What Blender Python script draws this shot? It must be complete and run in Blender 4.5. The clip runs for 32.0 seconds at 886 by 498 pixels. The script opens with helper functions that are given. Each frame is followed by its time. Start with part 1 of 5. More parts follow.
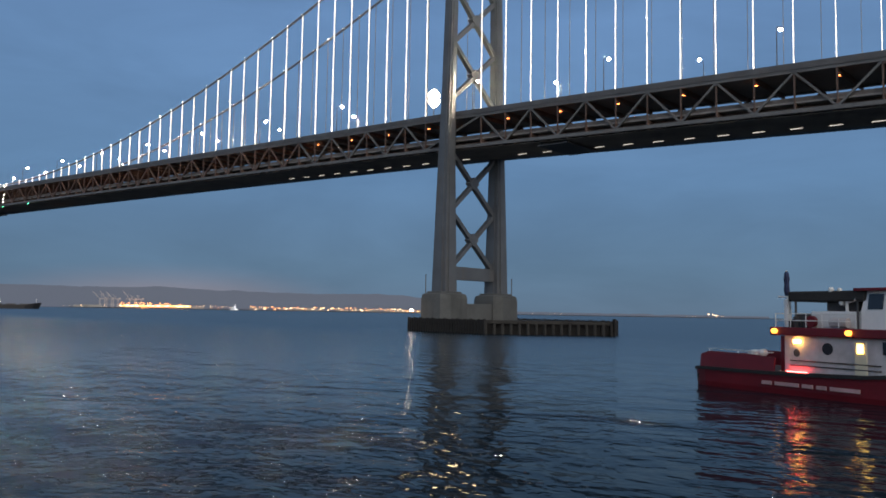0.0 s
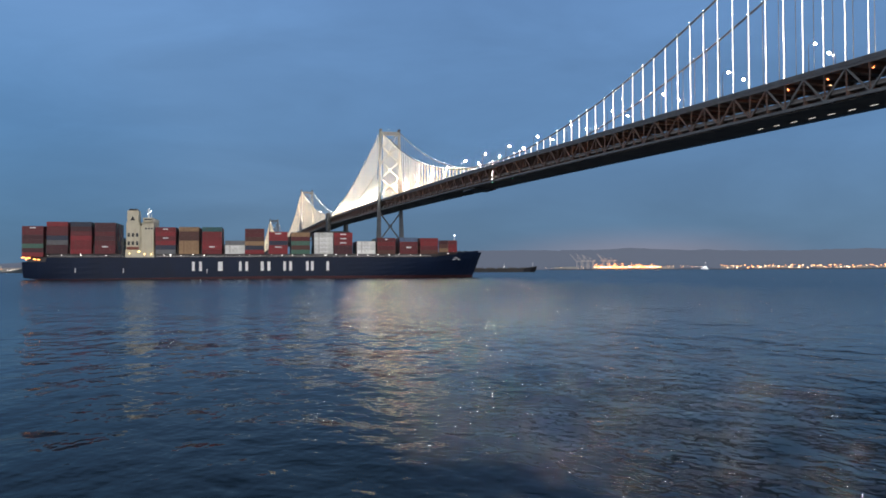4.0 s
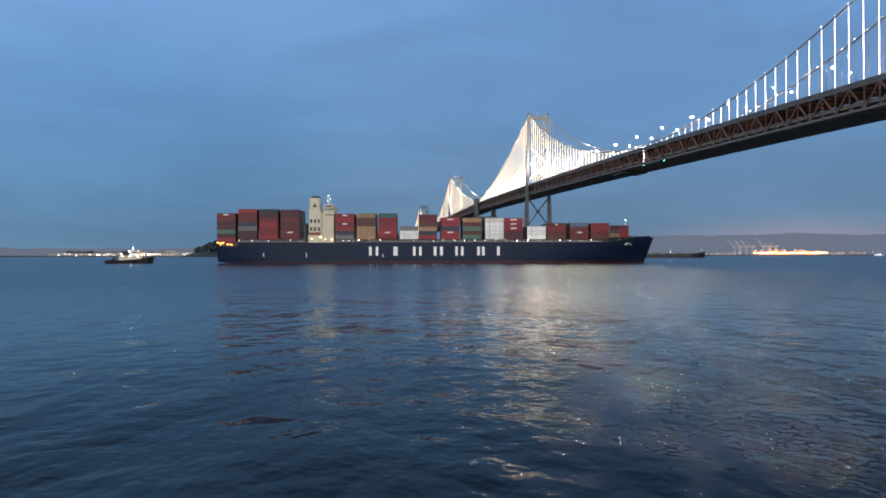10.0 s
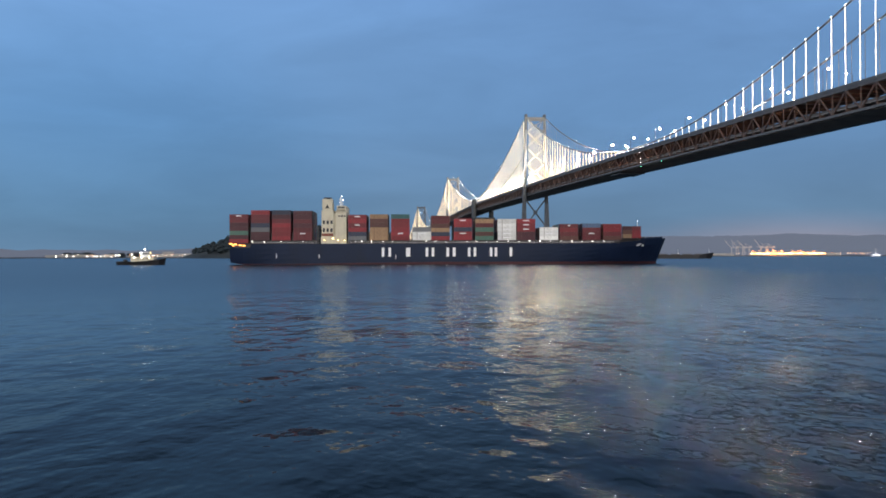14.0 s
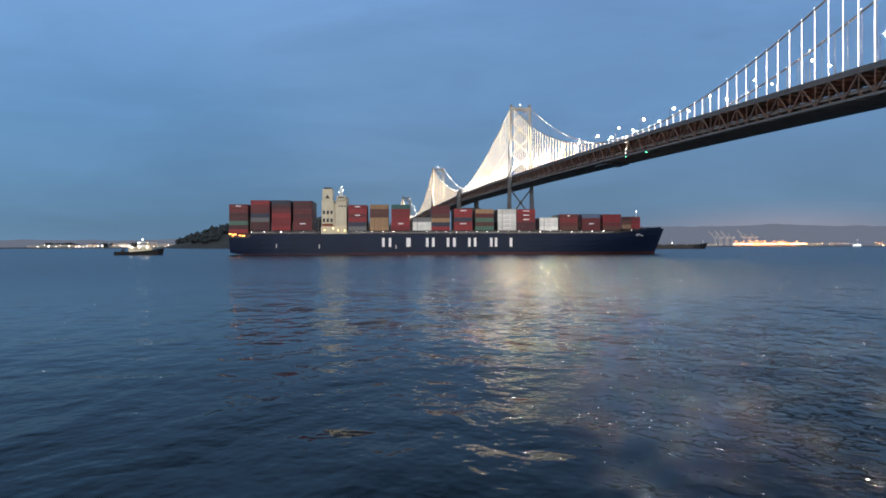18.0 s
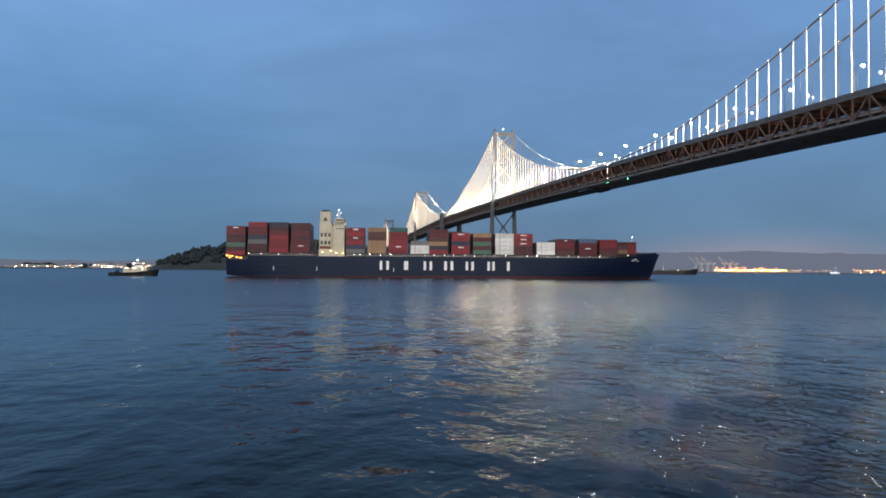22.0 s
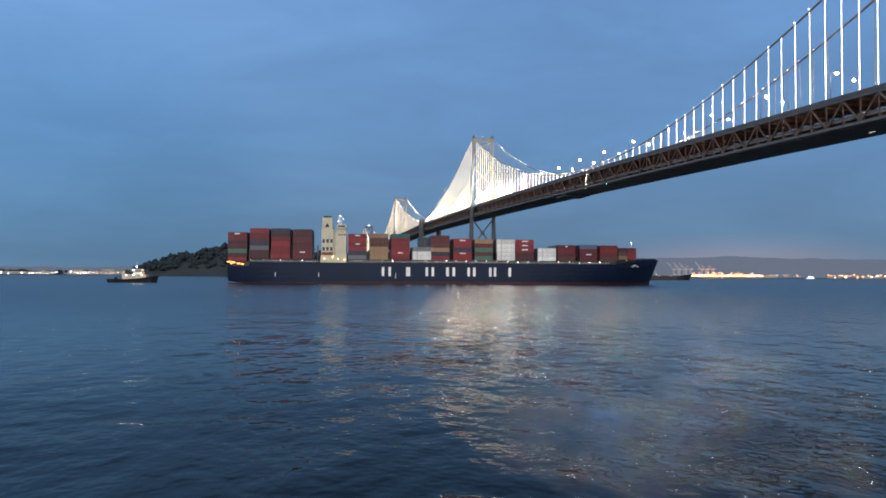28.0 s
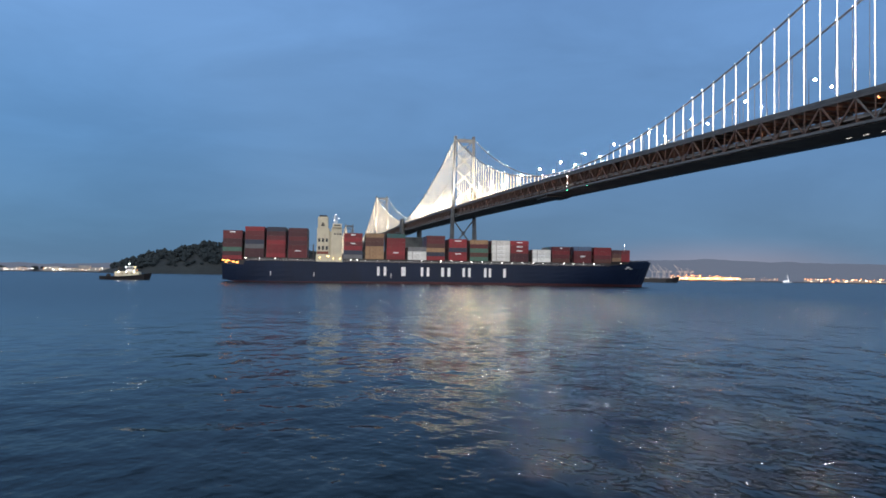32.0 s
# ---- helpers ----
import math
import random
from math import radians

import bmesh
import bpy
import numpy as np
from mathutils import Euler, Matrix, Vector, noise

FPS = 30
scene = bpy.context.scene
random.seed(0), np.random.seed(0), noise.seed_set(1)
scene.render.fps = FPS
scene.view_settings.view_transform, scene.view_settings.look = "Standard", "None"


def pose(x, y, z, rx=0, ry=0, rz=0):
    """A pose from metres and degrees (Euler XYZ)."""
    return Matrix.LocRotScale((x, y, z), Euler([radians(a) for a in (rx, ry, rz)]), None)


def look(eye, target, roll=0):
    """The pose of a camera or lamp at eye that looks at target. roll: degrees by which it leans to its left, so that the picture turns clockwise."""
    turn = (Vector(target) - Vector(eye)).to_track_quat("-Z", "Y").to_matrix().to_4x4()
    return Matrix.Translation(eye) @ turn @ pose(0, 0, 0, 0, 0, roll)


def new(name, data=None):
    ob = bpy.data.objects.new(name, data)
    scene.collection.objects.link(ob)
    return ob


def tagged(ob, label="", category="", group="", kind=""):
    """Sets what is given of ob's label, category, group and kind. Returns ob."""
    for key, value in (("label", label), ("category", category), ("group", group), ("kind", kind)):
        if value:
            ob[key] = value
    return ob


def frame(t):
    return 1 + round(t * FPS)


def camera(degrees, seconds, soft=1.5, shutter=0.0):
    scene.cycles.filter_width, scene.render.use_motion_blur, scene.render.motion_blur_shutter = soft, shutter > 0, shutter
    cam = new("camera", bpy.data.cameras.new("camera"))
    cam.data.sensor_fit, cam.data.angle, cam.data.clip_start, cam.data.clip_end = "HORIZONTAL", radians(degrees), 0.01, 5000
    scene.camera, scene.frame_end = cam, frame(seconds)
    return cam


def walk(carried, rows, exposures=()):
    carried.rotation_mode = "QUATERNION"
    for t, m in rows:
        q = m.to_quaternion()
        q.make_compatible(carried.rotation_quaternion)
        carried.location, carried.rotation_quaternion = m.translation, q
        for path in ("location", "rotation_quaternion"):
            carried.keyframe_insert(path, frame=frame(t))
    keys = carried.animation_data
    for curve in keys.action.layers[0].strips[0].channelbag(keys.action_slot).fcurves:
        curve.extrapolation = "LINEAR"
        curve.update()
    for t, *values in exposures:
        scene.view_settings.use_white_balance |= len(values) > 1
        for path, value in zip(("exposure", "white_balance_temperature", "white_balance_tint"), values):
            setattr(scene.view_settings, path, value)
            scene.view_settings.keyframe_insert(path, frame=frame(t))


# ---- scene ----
cam = camera(56.6, 32.0, soft=1.7)
EYE = (165.4, -189.7, 5.6)
walk(cam, [(t, pose(*EYE, 90 + p, r, y)) for t, y, p, r in (
    (0, 41.54, 4.41, -0.98),
    (0.5, 46.99, 3.95, -0.85),
    (1, 51.13, 3.71, -1.19),
    (1.5, 55.00, 3.35, -1.29),
    (2, 59.81, 2.74, -1.05),
    (2.5, 63.84, 2.17, -0.72),
    (3, 68.07, 1.74, -0.38),
    (3.5, 71.06, 1.45, -0.14),
    (4, 73.39, 1.41, 0.25),
    (4.5, 76.39, 1.32, 0.42),
    (6.5, 84.54, 1.04, 0.56),
    (7, 84.50, 0.87, 0.45),
    (7.5, 84.12, 0.56, 0.36),
    (8, 84.13, 0.34, 0.38),
    (8.5, 84.27, 0.25, 0.54),
    (9, 84.16, 0.25, 0.46),
    (9.5, 83.90, 0.51, 0.25),
    (10, 83.65, 0.41, 0.07),
    (10.5, 83.54, 0.02, 0.12),
    (11, 83.44, -0.16, 0.27),
    (11.5, 83.40, -0.09, 0.42),
    (12, 83.50, 0.02, 0.34),
    (12.5, 83.42, -0.20, 0.17),
    (13, 83.51, -0.49, 0.16),
    (13.5, 83.70, -0.05, 0.22),
    (14, 83.48, 0.48, 0.14),
    (14.5, 83.16, 0.90, -0.06),
    (16.5, 82.39, 0.74, -0.31),
    (17, 82.76, 0.39, 0.01),
    (17.5, 82.67, 0.21, 0.10),
    (18, 82.45, -0.20, 0.12),
    (18.5, 82.25, -0.60, 0.08),
    (19, 82.15, -0.86, -0.04),
    (19.5, 81.90, -0.93, -0.13),
    (20, 81.64, -0.85, -0.15),
    (20.5, 81.59, -0.52, -0.13),
    (21, 81.50, 0.12, -0.21),
    (21.5, 81.38, 0.93, -0.35),
    (22, 81.23, 1.44, -0.42),
    (22.5, 81.15, 1.85, -0.41),
    (23, 81.12, 2.10, -0.44),
    (23.5, 80.99, 2.09, -0.57),
    (24, 80.81, 1.92, -0.45),
    (24.5, 80.70, 1.69, -0.36),
    (25, 80.53, 1.39, -0.29),
    (25.5, 80.46, 1.05, -0.27),
    (26, 80.18, 1.33, -0.27),
    (26.5, 79.69, 1.98, -0.42),
    (28.5, 79.85, 1.86, -0.26),
    (29, 79.67, 2.35, -0.31),
    (29.5, 79.47, 2.49, -0.52),
    (30, 79.06, 2.33, -0.89),
    (30.5, 78.59, 2.11, -0.98),
    (31, 78.48, 2.00, -0.86),
    (31.5, 78.50, 1.97, -0.88),
    (32, 78.42, 1.88, -0.88),
)], exposures=[(0.0, 0.0, 6850, 10), (1.0, -0.2, 6550, 10), (2.0, -0.2, 6500, 10), (3.0, -0.08, 6450, 10), (4.0, 0.06, 6450, 10), (6.5, 0.27, 6450, 10), (13.0, 0.30, 6500, 10), (20.0, 0.28, 6650, 10), (26.0, 0.25, 6420, 10), (32.0, 0.25, 6350, 10)])

# ---- world and light: blue dusk, the last glow of the west behind the camera ----
world = bpy.data.worlds.new("dusk_sky")
scene.world = world
world.use_nodes = True
wn, wl = world.node_tree.nodes, world.node_tree.links
wn.clear()


def wnode(kind, **kw):
    n = wn.new(kind)
    for k, v in kw.items():
        n.inputs[k].default_value = v
    return n


w_geo = wn.new("ShaderNodeTexCoord")
w_sep = wn.new("ShaderNodeSeparateXYZ")
wl.new(w_geo.outputs["Generated"], w_sep.inputs[0])
w_ramp = wn.new("ShaderNodeValToRGB")
wl.new(w_sep.outputs["Z"], w_ramp.inputs[0])
w_ramp.color_ramp.elements[0].position = 0.0
w_ramp.color_ramp.elements[0].color = (0.112, 0.182, 0.276, 1)
w_ramp.color_ramp.elements[1].position = 1.0
w_ramp.color_ramp.elements[1].color = (0.020, 0.039, 0.078, 1)
for pos, col in ((0.05, (0.110, 0.200, 0.318)), (0.16, (0.116, 0.234, 0.424)), (0.34, (0.130, 0.256, 0.492)), (0.48, (0.068, 0.136, 0.262)), (0.65, (0.040, 0.080, 0.156))):
    e = w_ramp.color_ramp.elements.new(pos)
    e.color = (*col, 1)
# thin streaks of cloud
w_map = wn.new("ShaderNodeMapping")
w_map.inputs["Scale"].default_value = (1.0, 1.0, 3.6)
w_map.inputs["Rotation"].default_value = (0.12, 0.10, 0.4)
wl.new(w_geo.outputs["Generated"], w_map.inputs[0])
w_noise = wnode("ShaderNodeTexNoise", Scale=3.4, Detail=5.0, Roughness=0.55, Distortion=0.4)
wl.new(w_map.outputs[0], w_noise.inputs["Vector"])
w_cl = wn.new("ShaderNodeMapRange")
w_cl.inputs["From Min"].default_value, w_cl.inputs["From Max"].default_value = 0.35, 0.70
w_cl.inputs["To Min"].default_value, w_cl.inputs["To Max"].default_value = 0.92, 1.10
wl.new(w_noise.outputs["Fac"], w_cl.inputs["Value"])
w_mul = wn.new("ShaderNodeVectorMath")
w_mul.operation = "SCALE"
wl.new(w_ramp.outputs[0], w_mul.inputs[0])
wl.new(w_cl.outputs[0], w_mul.inputs["Scale"])
# afterglow of the west
w_dot = wn.new("ShaderNodeVectorMath")
w_dot.operation = "DOT_PRODUCT"
w_dot.inputs[1].default_value = (-0.42, -0.76, 0.50)
wl.new(w_geo.outputs["Generated"], w_dot.inputs[0])
w_gl = wn.new("ShaderNodeMapRange")
w_gl.inputs["From Min"].default_value, w_gl.inputs["From Max"].default_value = 0.3, 1.0
w_gl.inputs["To Min"].default_value, w_gl.inputs["To Max"].default_value = 0.0, 1.0
wl.new(w_dot.outputs["Value"], w_gl.inputs["Value"])
w_add = wn.new("ShaderNodeMix")
w_add.clamp_result = False
w_add.data_type, w_add.blend_type = "RGBA", "MULTIPLY"
wl.new(w_gl.outputs[0], w_add.inputs["Factor"])
wl.new(w_mul.outputs[0], w_add.inputs["A"])
w_add.inputs["B"].default_value = (1.35, 1.35, 1.32, 1)
w_bg = wn.new("ShaderNodeBackground")
w_bg.inputs["Strength"].default_value = 1.0
# warm afterglow of sunset over the city in the west
w_dot2 = wn.new("ShaderNodeVectorMath")
w_dot2.operation = "DOT_PRODUCT"
w_dot2.inputs[1].default_value = (0.88, -0.42, 0.22)
wl.new(w_geo.outputs["Generated"], w_dot2.inputs[0])
w_gl2 = wn.new("ShaderNodeMapRange")
w_gl2.interpolation_type = "SMOOTHSTEP"
w_gl2.inputs["From Min"].default_value, w_gl2.inputs["From Max"].default_value = 0.25, 1.0
w_gl2.inputs["To Min"].default_value, w_gl2.inputs["To Max"].default_value = 0.0, 1.0
wl.new(w_dot2.outputs["Value"], w_gl2.inputs["Value"])
w_add2 = wn.new("ShaderNodeMix")
w_add2.data_type, w_add2.blend_type = "RGBA", "ADD"
wl.new(w_gl2.outputs[0], w_add2.inputs["Factor"])
wl.new(w_add.outputs["Result"], w_add2.inputs["A"])
w_add2.inputs["B"].default_value = (1.55, 1.40, 1.25, 1)
# deeper blue low in the east, away from the afterglow
w_dot3 = wn.new("ShaderNodeVectorMath")
w_dot3.operation = "DOT_PRODUCT"
w_dot3.inputs[1].default_value = (-0.966, -0.26, 0.0)
wl.new(w_geo.outputs["Generated"], w_dot3.inputs[0])
w_gl3 = wn.new("ShaderNodeMapRange")
w_gl3.interpolation_type = "SMOOTHSTEP"
w_gl3.inputs["From Min"].default_value, w_gl3.inputs["From Max"].default_value = 0.945, 1.0
wl.new(w_dot3.outputs["Value"], w_gl3.inputs["Value"])
w_add3 = wn.new("ShaderNodeMix")
w_add3.data_type, w_add3.blend_type = "RGBA", "MULTIPLY"
w_add3.clamp_result = False
wl.new(w_gl3.outputs[0], w_add3.inputs["Factor"])
wl.new(w_add2.outputs["Result"], w_add3.inputs["A"])
w_add3.inputs["B"].default_value = (0.76, 0.87, 0.92, 1)
# sky glow of the lit container port, low over the far shore
w_flat = wn.new("ShaderNodeVectorMath")
w_flat.operation = "MULTIPLY"
w_flat.inputs[1].default_value = (1.0, 1.0, 4.5)
wl.new(w_geo.outputs["Generated"], w_flat.inputs[0])
w_dist = wn.new("ShaderNodeVectorMath")
w_dist.operation = "DISTANCE"
w_dist.inputs[1].default_value = (-0.866, 0.50, 0.02)
wl.new(w_flat.outputs[0], w_dist.inputs[0])
w_gl4 = wn.new("ShaderNodeMapRange")
w_gl4.interpolation_type = "SMOOTHSTEP"
w_gl4.inputs["From Min"].default_value, w_gl4.inputs["From Max"].default_value = 0.24, 0.0
wl.new(w_dist.outputs["Value"], w_gl4.inputs["Value"])
w_add4 = wn.new("ShaderNodeMix")
w_add4.data_type, w_add4.blend_type = "RGBA", "ADD"
w_add4.clamp_result = False
wl.new(w_gl4.outputs[0], w_add4.inputs["Factor"])
wl.new(w_add3.outputs["Result"], w_add4.inputs["A"])
w_add4.inputs["B"].default_value = (0.14, 0.055, 0.010, 1)
wl.new(w_add4.outputs["Result"], w_bg.inputs["Color"])
w_out = wn.new("ShaderNodeOutputWorld")
wl.new(w_bg.outputs[0], w_out.inputs[0])

# ---- materials ----


def paint(name, color, rough=0.5, metal=0.0, scale=0.6, vary=0.25, bump=0.0, fine=12.0, rust=None, obrandom=0.0):
    """A painted or weathered surface with variation at two scales, in metres."""
    m = bpy.data.materials.new(name)
    m.use_nodes = True
    nt, lk = m.node_tree.nodes, m.node_tree.links
    bsdf = nt["Principled BSDF"]
    bsdf.inputs["Roughness"].default_value, bsdf.inputs["Metallic"].default_value = rough, metal
    tc = nt.new("ShaderNodeTexCoord")
    n1, n2 = nt.new("ShaderNodeTexNoise"), nt.new("ShaderNodeTexNoise")
    n1.inputs["Scale"].default_value, n1.inputs["Detail"].default_value = scale, 6
    n2.inputs["Scale"].default_value, n2.inputs["Detail"].default_value = fine, 4
    for n in (n1, n2):
        lk.new(tc.outputs["Object"], n.inputs["Vector"])
    add = nt.new("ShaderNodeMath")
    add.operation = "MULTIPLY_ADD"
    lk.new(n2.outputs["Fac"], add.inputs[0])
    add.inputs[1].default_value = 0.4
    lk.new(n1.outputs["Fac"], add.inputs[2])
    rng = nt.new("ShaderNodeMapRange")
    rng.inputs["From Min"].default_value, rng.inputs["From Max"].default_value = 0.45, 0.95
    rng.inputs["To Min"].default_value, rng.inputs["To Max"].default_value = 1 - vary, 1 + vary
    lk.new(add.outputs[0], rng.inputs["Value"])
    mul = nt.new("ShaderNodeVectorMath")
    mul.operation = "SCALE"
    mul.inputs[0].default_value = color
    lk.new(rng.outputs[0], mul.inputs["Scale"])
    last = mul.outputs[0]
    if obrandom:
        oi = nt.new("ShaderNodeObjectInfo")
        r2 = nt.new("ShaderNodeMapRange")
        r2.inputs["To Min"].default_value, r2.inputs["To Max"].default_value = 1 - obrandom, 1 + obrandom
        lk.new(oi.outputs["Random"], r2.inputs["Value"])
        m2 = nt.new("ShaderNodeVectorMath")
        m2.operation = "SCALE"
        lk.new(last, m2.inputs[0])
        lk.new(r2.outputs[0], m2.inputs["Scale"])
        last = m2.outputs[0]
    if rust:
        n3 = nt.new("ShaderNodeTexNoise")
        mp = nt.new("ShaderNodeMapping")
        mp.inputs["Scale"].default_value = (1, 1, 0.18)
        lk.new(tc.outputs["Object"], mp.inputs[0])
        lk.new(mp.outputs[0], n3.inputs["Vector"])
        n3.inputs["Scale"].default_value, n3.inputs["Detail"].default_value = scale * 1.7, 7
        r3 = nt.new("ShaderNodeMapRange")
        r3.inputs["From Min"].default_value, r3.inputs["From Max"].default_value = 0.56, 0.74
        r3.inputs["To Max"].default_value = 0.6
        lk.new(n3.outputs["Fac"], r3.inputs["Value"])
        mx = nt.new("ShaderNodeMix")
        mx.data_type = "RGBA"
        lk.new(r3.outputs[0], mx.inputs["Factor"])
        lk.new(last, mx.inputs["A"])
        mx.inputs["B"].default_value = (*rust, 1)
        last = mx.outputs["Result"]
    lk.new(last, bsdf.inputs["Base Color"])
    if bump:
        b = nt.new("ShaderNodeBump")
        b.inputs["Strength"].default_value, b.inputs["Distance"].default_value = bump, 0.05
        lk.new(add.outputs[0], b.inputs["Height"])
        lk.new(b.outputs[0], bsdf.inputs["Normal"])
    return m


def glow(name, color, strength):
    m = bpy.data.materials.new(name)
    m.use_nodes = True
    bsdf = m.node_tree.nodes["Principled BSDF"]
    bsdf.inputs["Base Color"].default_value = (*color, 1)
    bsdf.inputs["Emission Color"].default_value = (*color, 1)
    bsdf.inputs["Emission Strength"].default_value = strength
    return m


CHORD = paint("pale_grey_girder_paint", (0.140, 0.140, 0.136), 0.55, 0.0, 0.15, 0.25, 0.1, 3.0, rust=(0.12, 0.09, 0.07))
STEEL = paint("bridge_grey_paint", (0.102, 0.113, 0.124), 0.5, 0.0, 0.15, 0.2, 0.1, 3.0, rust=(0.12, 0.10, 0.08))
STEEL_DARK = paint("weathered_grey_steel", (0.10, 0.10, 0.10), 0.6, 0.0, 0.2, 0.3, 0.1, 3.0, rust=(0.12, 0.085, 0.06))
# grey steel browned for the lamplight inside the truss, with rust patches
WEB = paint("rusty_lamplit_truss_paint", (0.125, 0.083, 0.066), 0.65, 0.0, 0.2, 0.3, 0.1, 3.0, rust=(0.13, 0.055, 0.035))
DECKING = paint("deck_concrete", (0.22, 0.21, 0.20), 0.85, 0.0, 0.1, 0.25, 0.1, 2.0)
BARRIER = paint("stained_barrier_concrete", (0.115, 0.105, 0.098), 0.85, 0.0, 0.15, 0.4, 0.1, 2.0, rust=(0.07, 0.05, 0.04))
CABLE = paint("cable_grey", (0.26, 0.26, 0.26), 0.5, 0.2, 0.5, 0.2)
CONCRETE = paint("pier_concrete", (0.098, 0.104, 0.104), 0.9, 0.0, 0.12, 0.3, 0.3, 2.5, rust=(0.05, 0.055, 0.05))
TIMBER = paint("black_wet_timber", (0.013, 0.0125, 0.012), 0.8, 0.0, 0.4, 0.4, 0.3, 5.0)
TIMBER_GREY = paint("weathered_timber", (0.030, 0.029, 0.027), 0.85, 0.0, 0.3, 0.35, 0.3, 5.0)
LED = glow("white_strip_light", (1.0, 0.95, 0.88), 3.0)
LED_WARM = glow("warm_white_strip_light", (1.0, 0.80, 0.47), 3.7)
LED_FAR = glow("distant_warm_strip_light", (1.0, 0.80, 0.52), 0.9)
DOT = glow("cable_point_light", (1.0, 0.90, 0.74), 60.0)
BEAD = glow("strip_bead_light", (1.0, 0.96, 0.90), 45.0)
STREET = glow("street_lamp_light", (1.0, 0.82, 0.62), 3700.0)
FLOOD = glow("flood_lamp_light", (1.0, 0.78, 0.46), 45.0)
SODIUM = glow("sodium_light", (1.0, 0.24, 0.07), 9.0)
PIER_LIGHT = glow("pier_lamp_light", (1.0, 0.74, 0.55), 34.0)
TUBE = glow("lower_deck_tube_light", (1.0, 0.93, 0.86), 0.75)
CEILING = glow("lower_deck_ceiling_light", (1.0, 0.55, 0.33), 36.0)
NAV_GREEN = glow("green_navigation_light", (0.1, 1.0, 0.5), 12.0)
NAV_RED = glow("red_navigation_light", (1.0, 0.08, 0.05), 12.0)

# ---- mesh helpers ----


class Shape:
    """Gathers boxes, beams, tubes and lofts into one mesh."""

    def __init__(self):
        self.v, self.f, self.m = [], [], []

    def add(self, verts, faces, slot=0):
        n = len(self.v)
        self.v += [tuple(p) for p in verts]
        self.f += [tuple(n + i for i in f) for f in faces]
        self.m += [slot] * len(faces)
        return self

    def box(self, x0, x1, y0, y1, z0, z1, slot=0, bev=0.0):
        if bev <= 0:
            vs = [(x, y, z) for z in (z0, z1) for x, y in ((x0, y0), (x1, y0), (x1, y1), (x0, y1))]
            return self.add(vs, [(3, 2, 1, 0), (4, 5, 6, 7), (0, 1, 5, 4), (1, 2, 6, 5), (2, 3, 7, 6), (3, 0, 4, 7)], slot)
        b = bev
        ring = lambda i: [(x0 + i, y0 + b + i), (x0 + b + i, y0 + i), (x1 - b - i, y0 + i), (x1 - i, y0 + b + i), (x1 - i, y1 - b - i), (x1 - b - i, y1 - i), (x0 + b + i, y1 - i), (x0 + i, y1 - b - i)]
        return self.loft([[(x, y, z) for x, y in ring(i)] for z, i in ((z0, b * 0.5), (z0 + b, 0), (z1 - b, 0), (z1, b * 0.5))], slot)

    def loft(self, rings, slot=0, caps=True):
        k = len(rings[0])
        vs = [p for r in rings for p in r]
        fs = [(i * k + j, i * k + (j + 1) % k, (i + 1) * k + (j + 1) % k, (i + 1) * k + j) for i in range(len(rings) - 1) for j in range(k)]
        if caps:
            fs += [tuple(range(k - 1, -1, -1)), tuple((len(rings) - 1) * k + j for j in range(k))]
        return self.add(vs, fs, slot)

    def beam(self, p, q, w, h, slot=0):
        p, q = Vector(p), Vector(q)
        d = (q - p).normalized()
        side = d.cross(Vector((0, 0, 1)))
        side = Vector((1, 0, 0)) if side.length < 1e-4 else side.normalized()
        up = side.cross(d)
        c = [(-w / 2, -h / 2), (w / 2, -h / 2), (w / 2, h / 2), (-w / 2, h / 2)]
        return self.loft([[e + side * a + up * b for a, b in c] for e in (p, q)], slot)

    def tube(self, pts, r, n=6, slot=0):
        rings = []
        pts = [Vector(p) for p in pts]
        rr = r if isinstance(r, (list, tuple)) else [r] * len(pts)
        for i, p in enumerate(pts):
            d = (pts[min(i + 1, len(pts) - 1)] - pts[max(i - 1, 0)]).normalized()
            side = d.cross(Vector((0, 0, 1)))
            side = Vector((1, 0, 0)) if side.length < 1e-3 else side.normalized()
            up = side.cross(d)
            rings.append([p + (side * math.cos(a) + up * math.sin(a)) * rr[i] for a in (2 * math.pi * k / n for k in range(n))])
        return self.loft(rings, slot)

    def ball(self, c, r, n=8, squash=1.0, slot=0):
        rings = []
        for i in range(1, n // 2 + 1):
            a = math.pi * i / (n // 2 + 1)
            rings.append([(c[0] + r * math.sin(a) * math.cos(2 * math.pi * k / n), c[1] + r * math.sin(a) * math.sin(2 * math.pi * k / n), c[2] - r * squash * math.cos(a)) for k in range(n)])
        return self.loft(rings, slot)

    def mesh(self, name, *mats, smooth=False):
        me = bpy.data.meshes.new(name)
        me.from_pydata(self.v, [], self.f)
        for m in mats:
            me.materials.append(m)
        me.polygons.foreach_set("material_index", self.m)
        if smooth:
            me.polygons.foreach_set("use_smooth", [True] * len(self.f))
        me.update()
        return me


def part(name, shape, material, parent, label="", smooth=False, at=None):
    """Links a shape, or a mesh that exists already, as one mesh object under a thing or a part."""
    mats = material if isinstance(material, (list, tuple)) else (material,)
    me = shape if isinstance(shape, bpy.types.Mesh) else shape.mesh(name, *mats, smooth=smooth)
    ob = new(name, me)
    if at is not None:
        ob.matrix_basis = at
    ob.parent = parent
    return tagged(ob, label)


def thing(name, label, category, group="", kind="", at=None):
    ob = new(name)
    if at is not None:
        ob.matrix_basis = at
    return tagged(ob, label, category, group, kind)


# ---- water: one sheet to the horizon ----


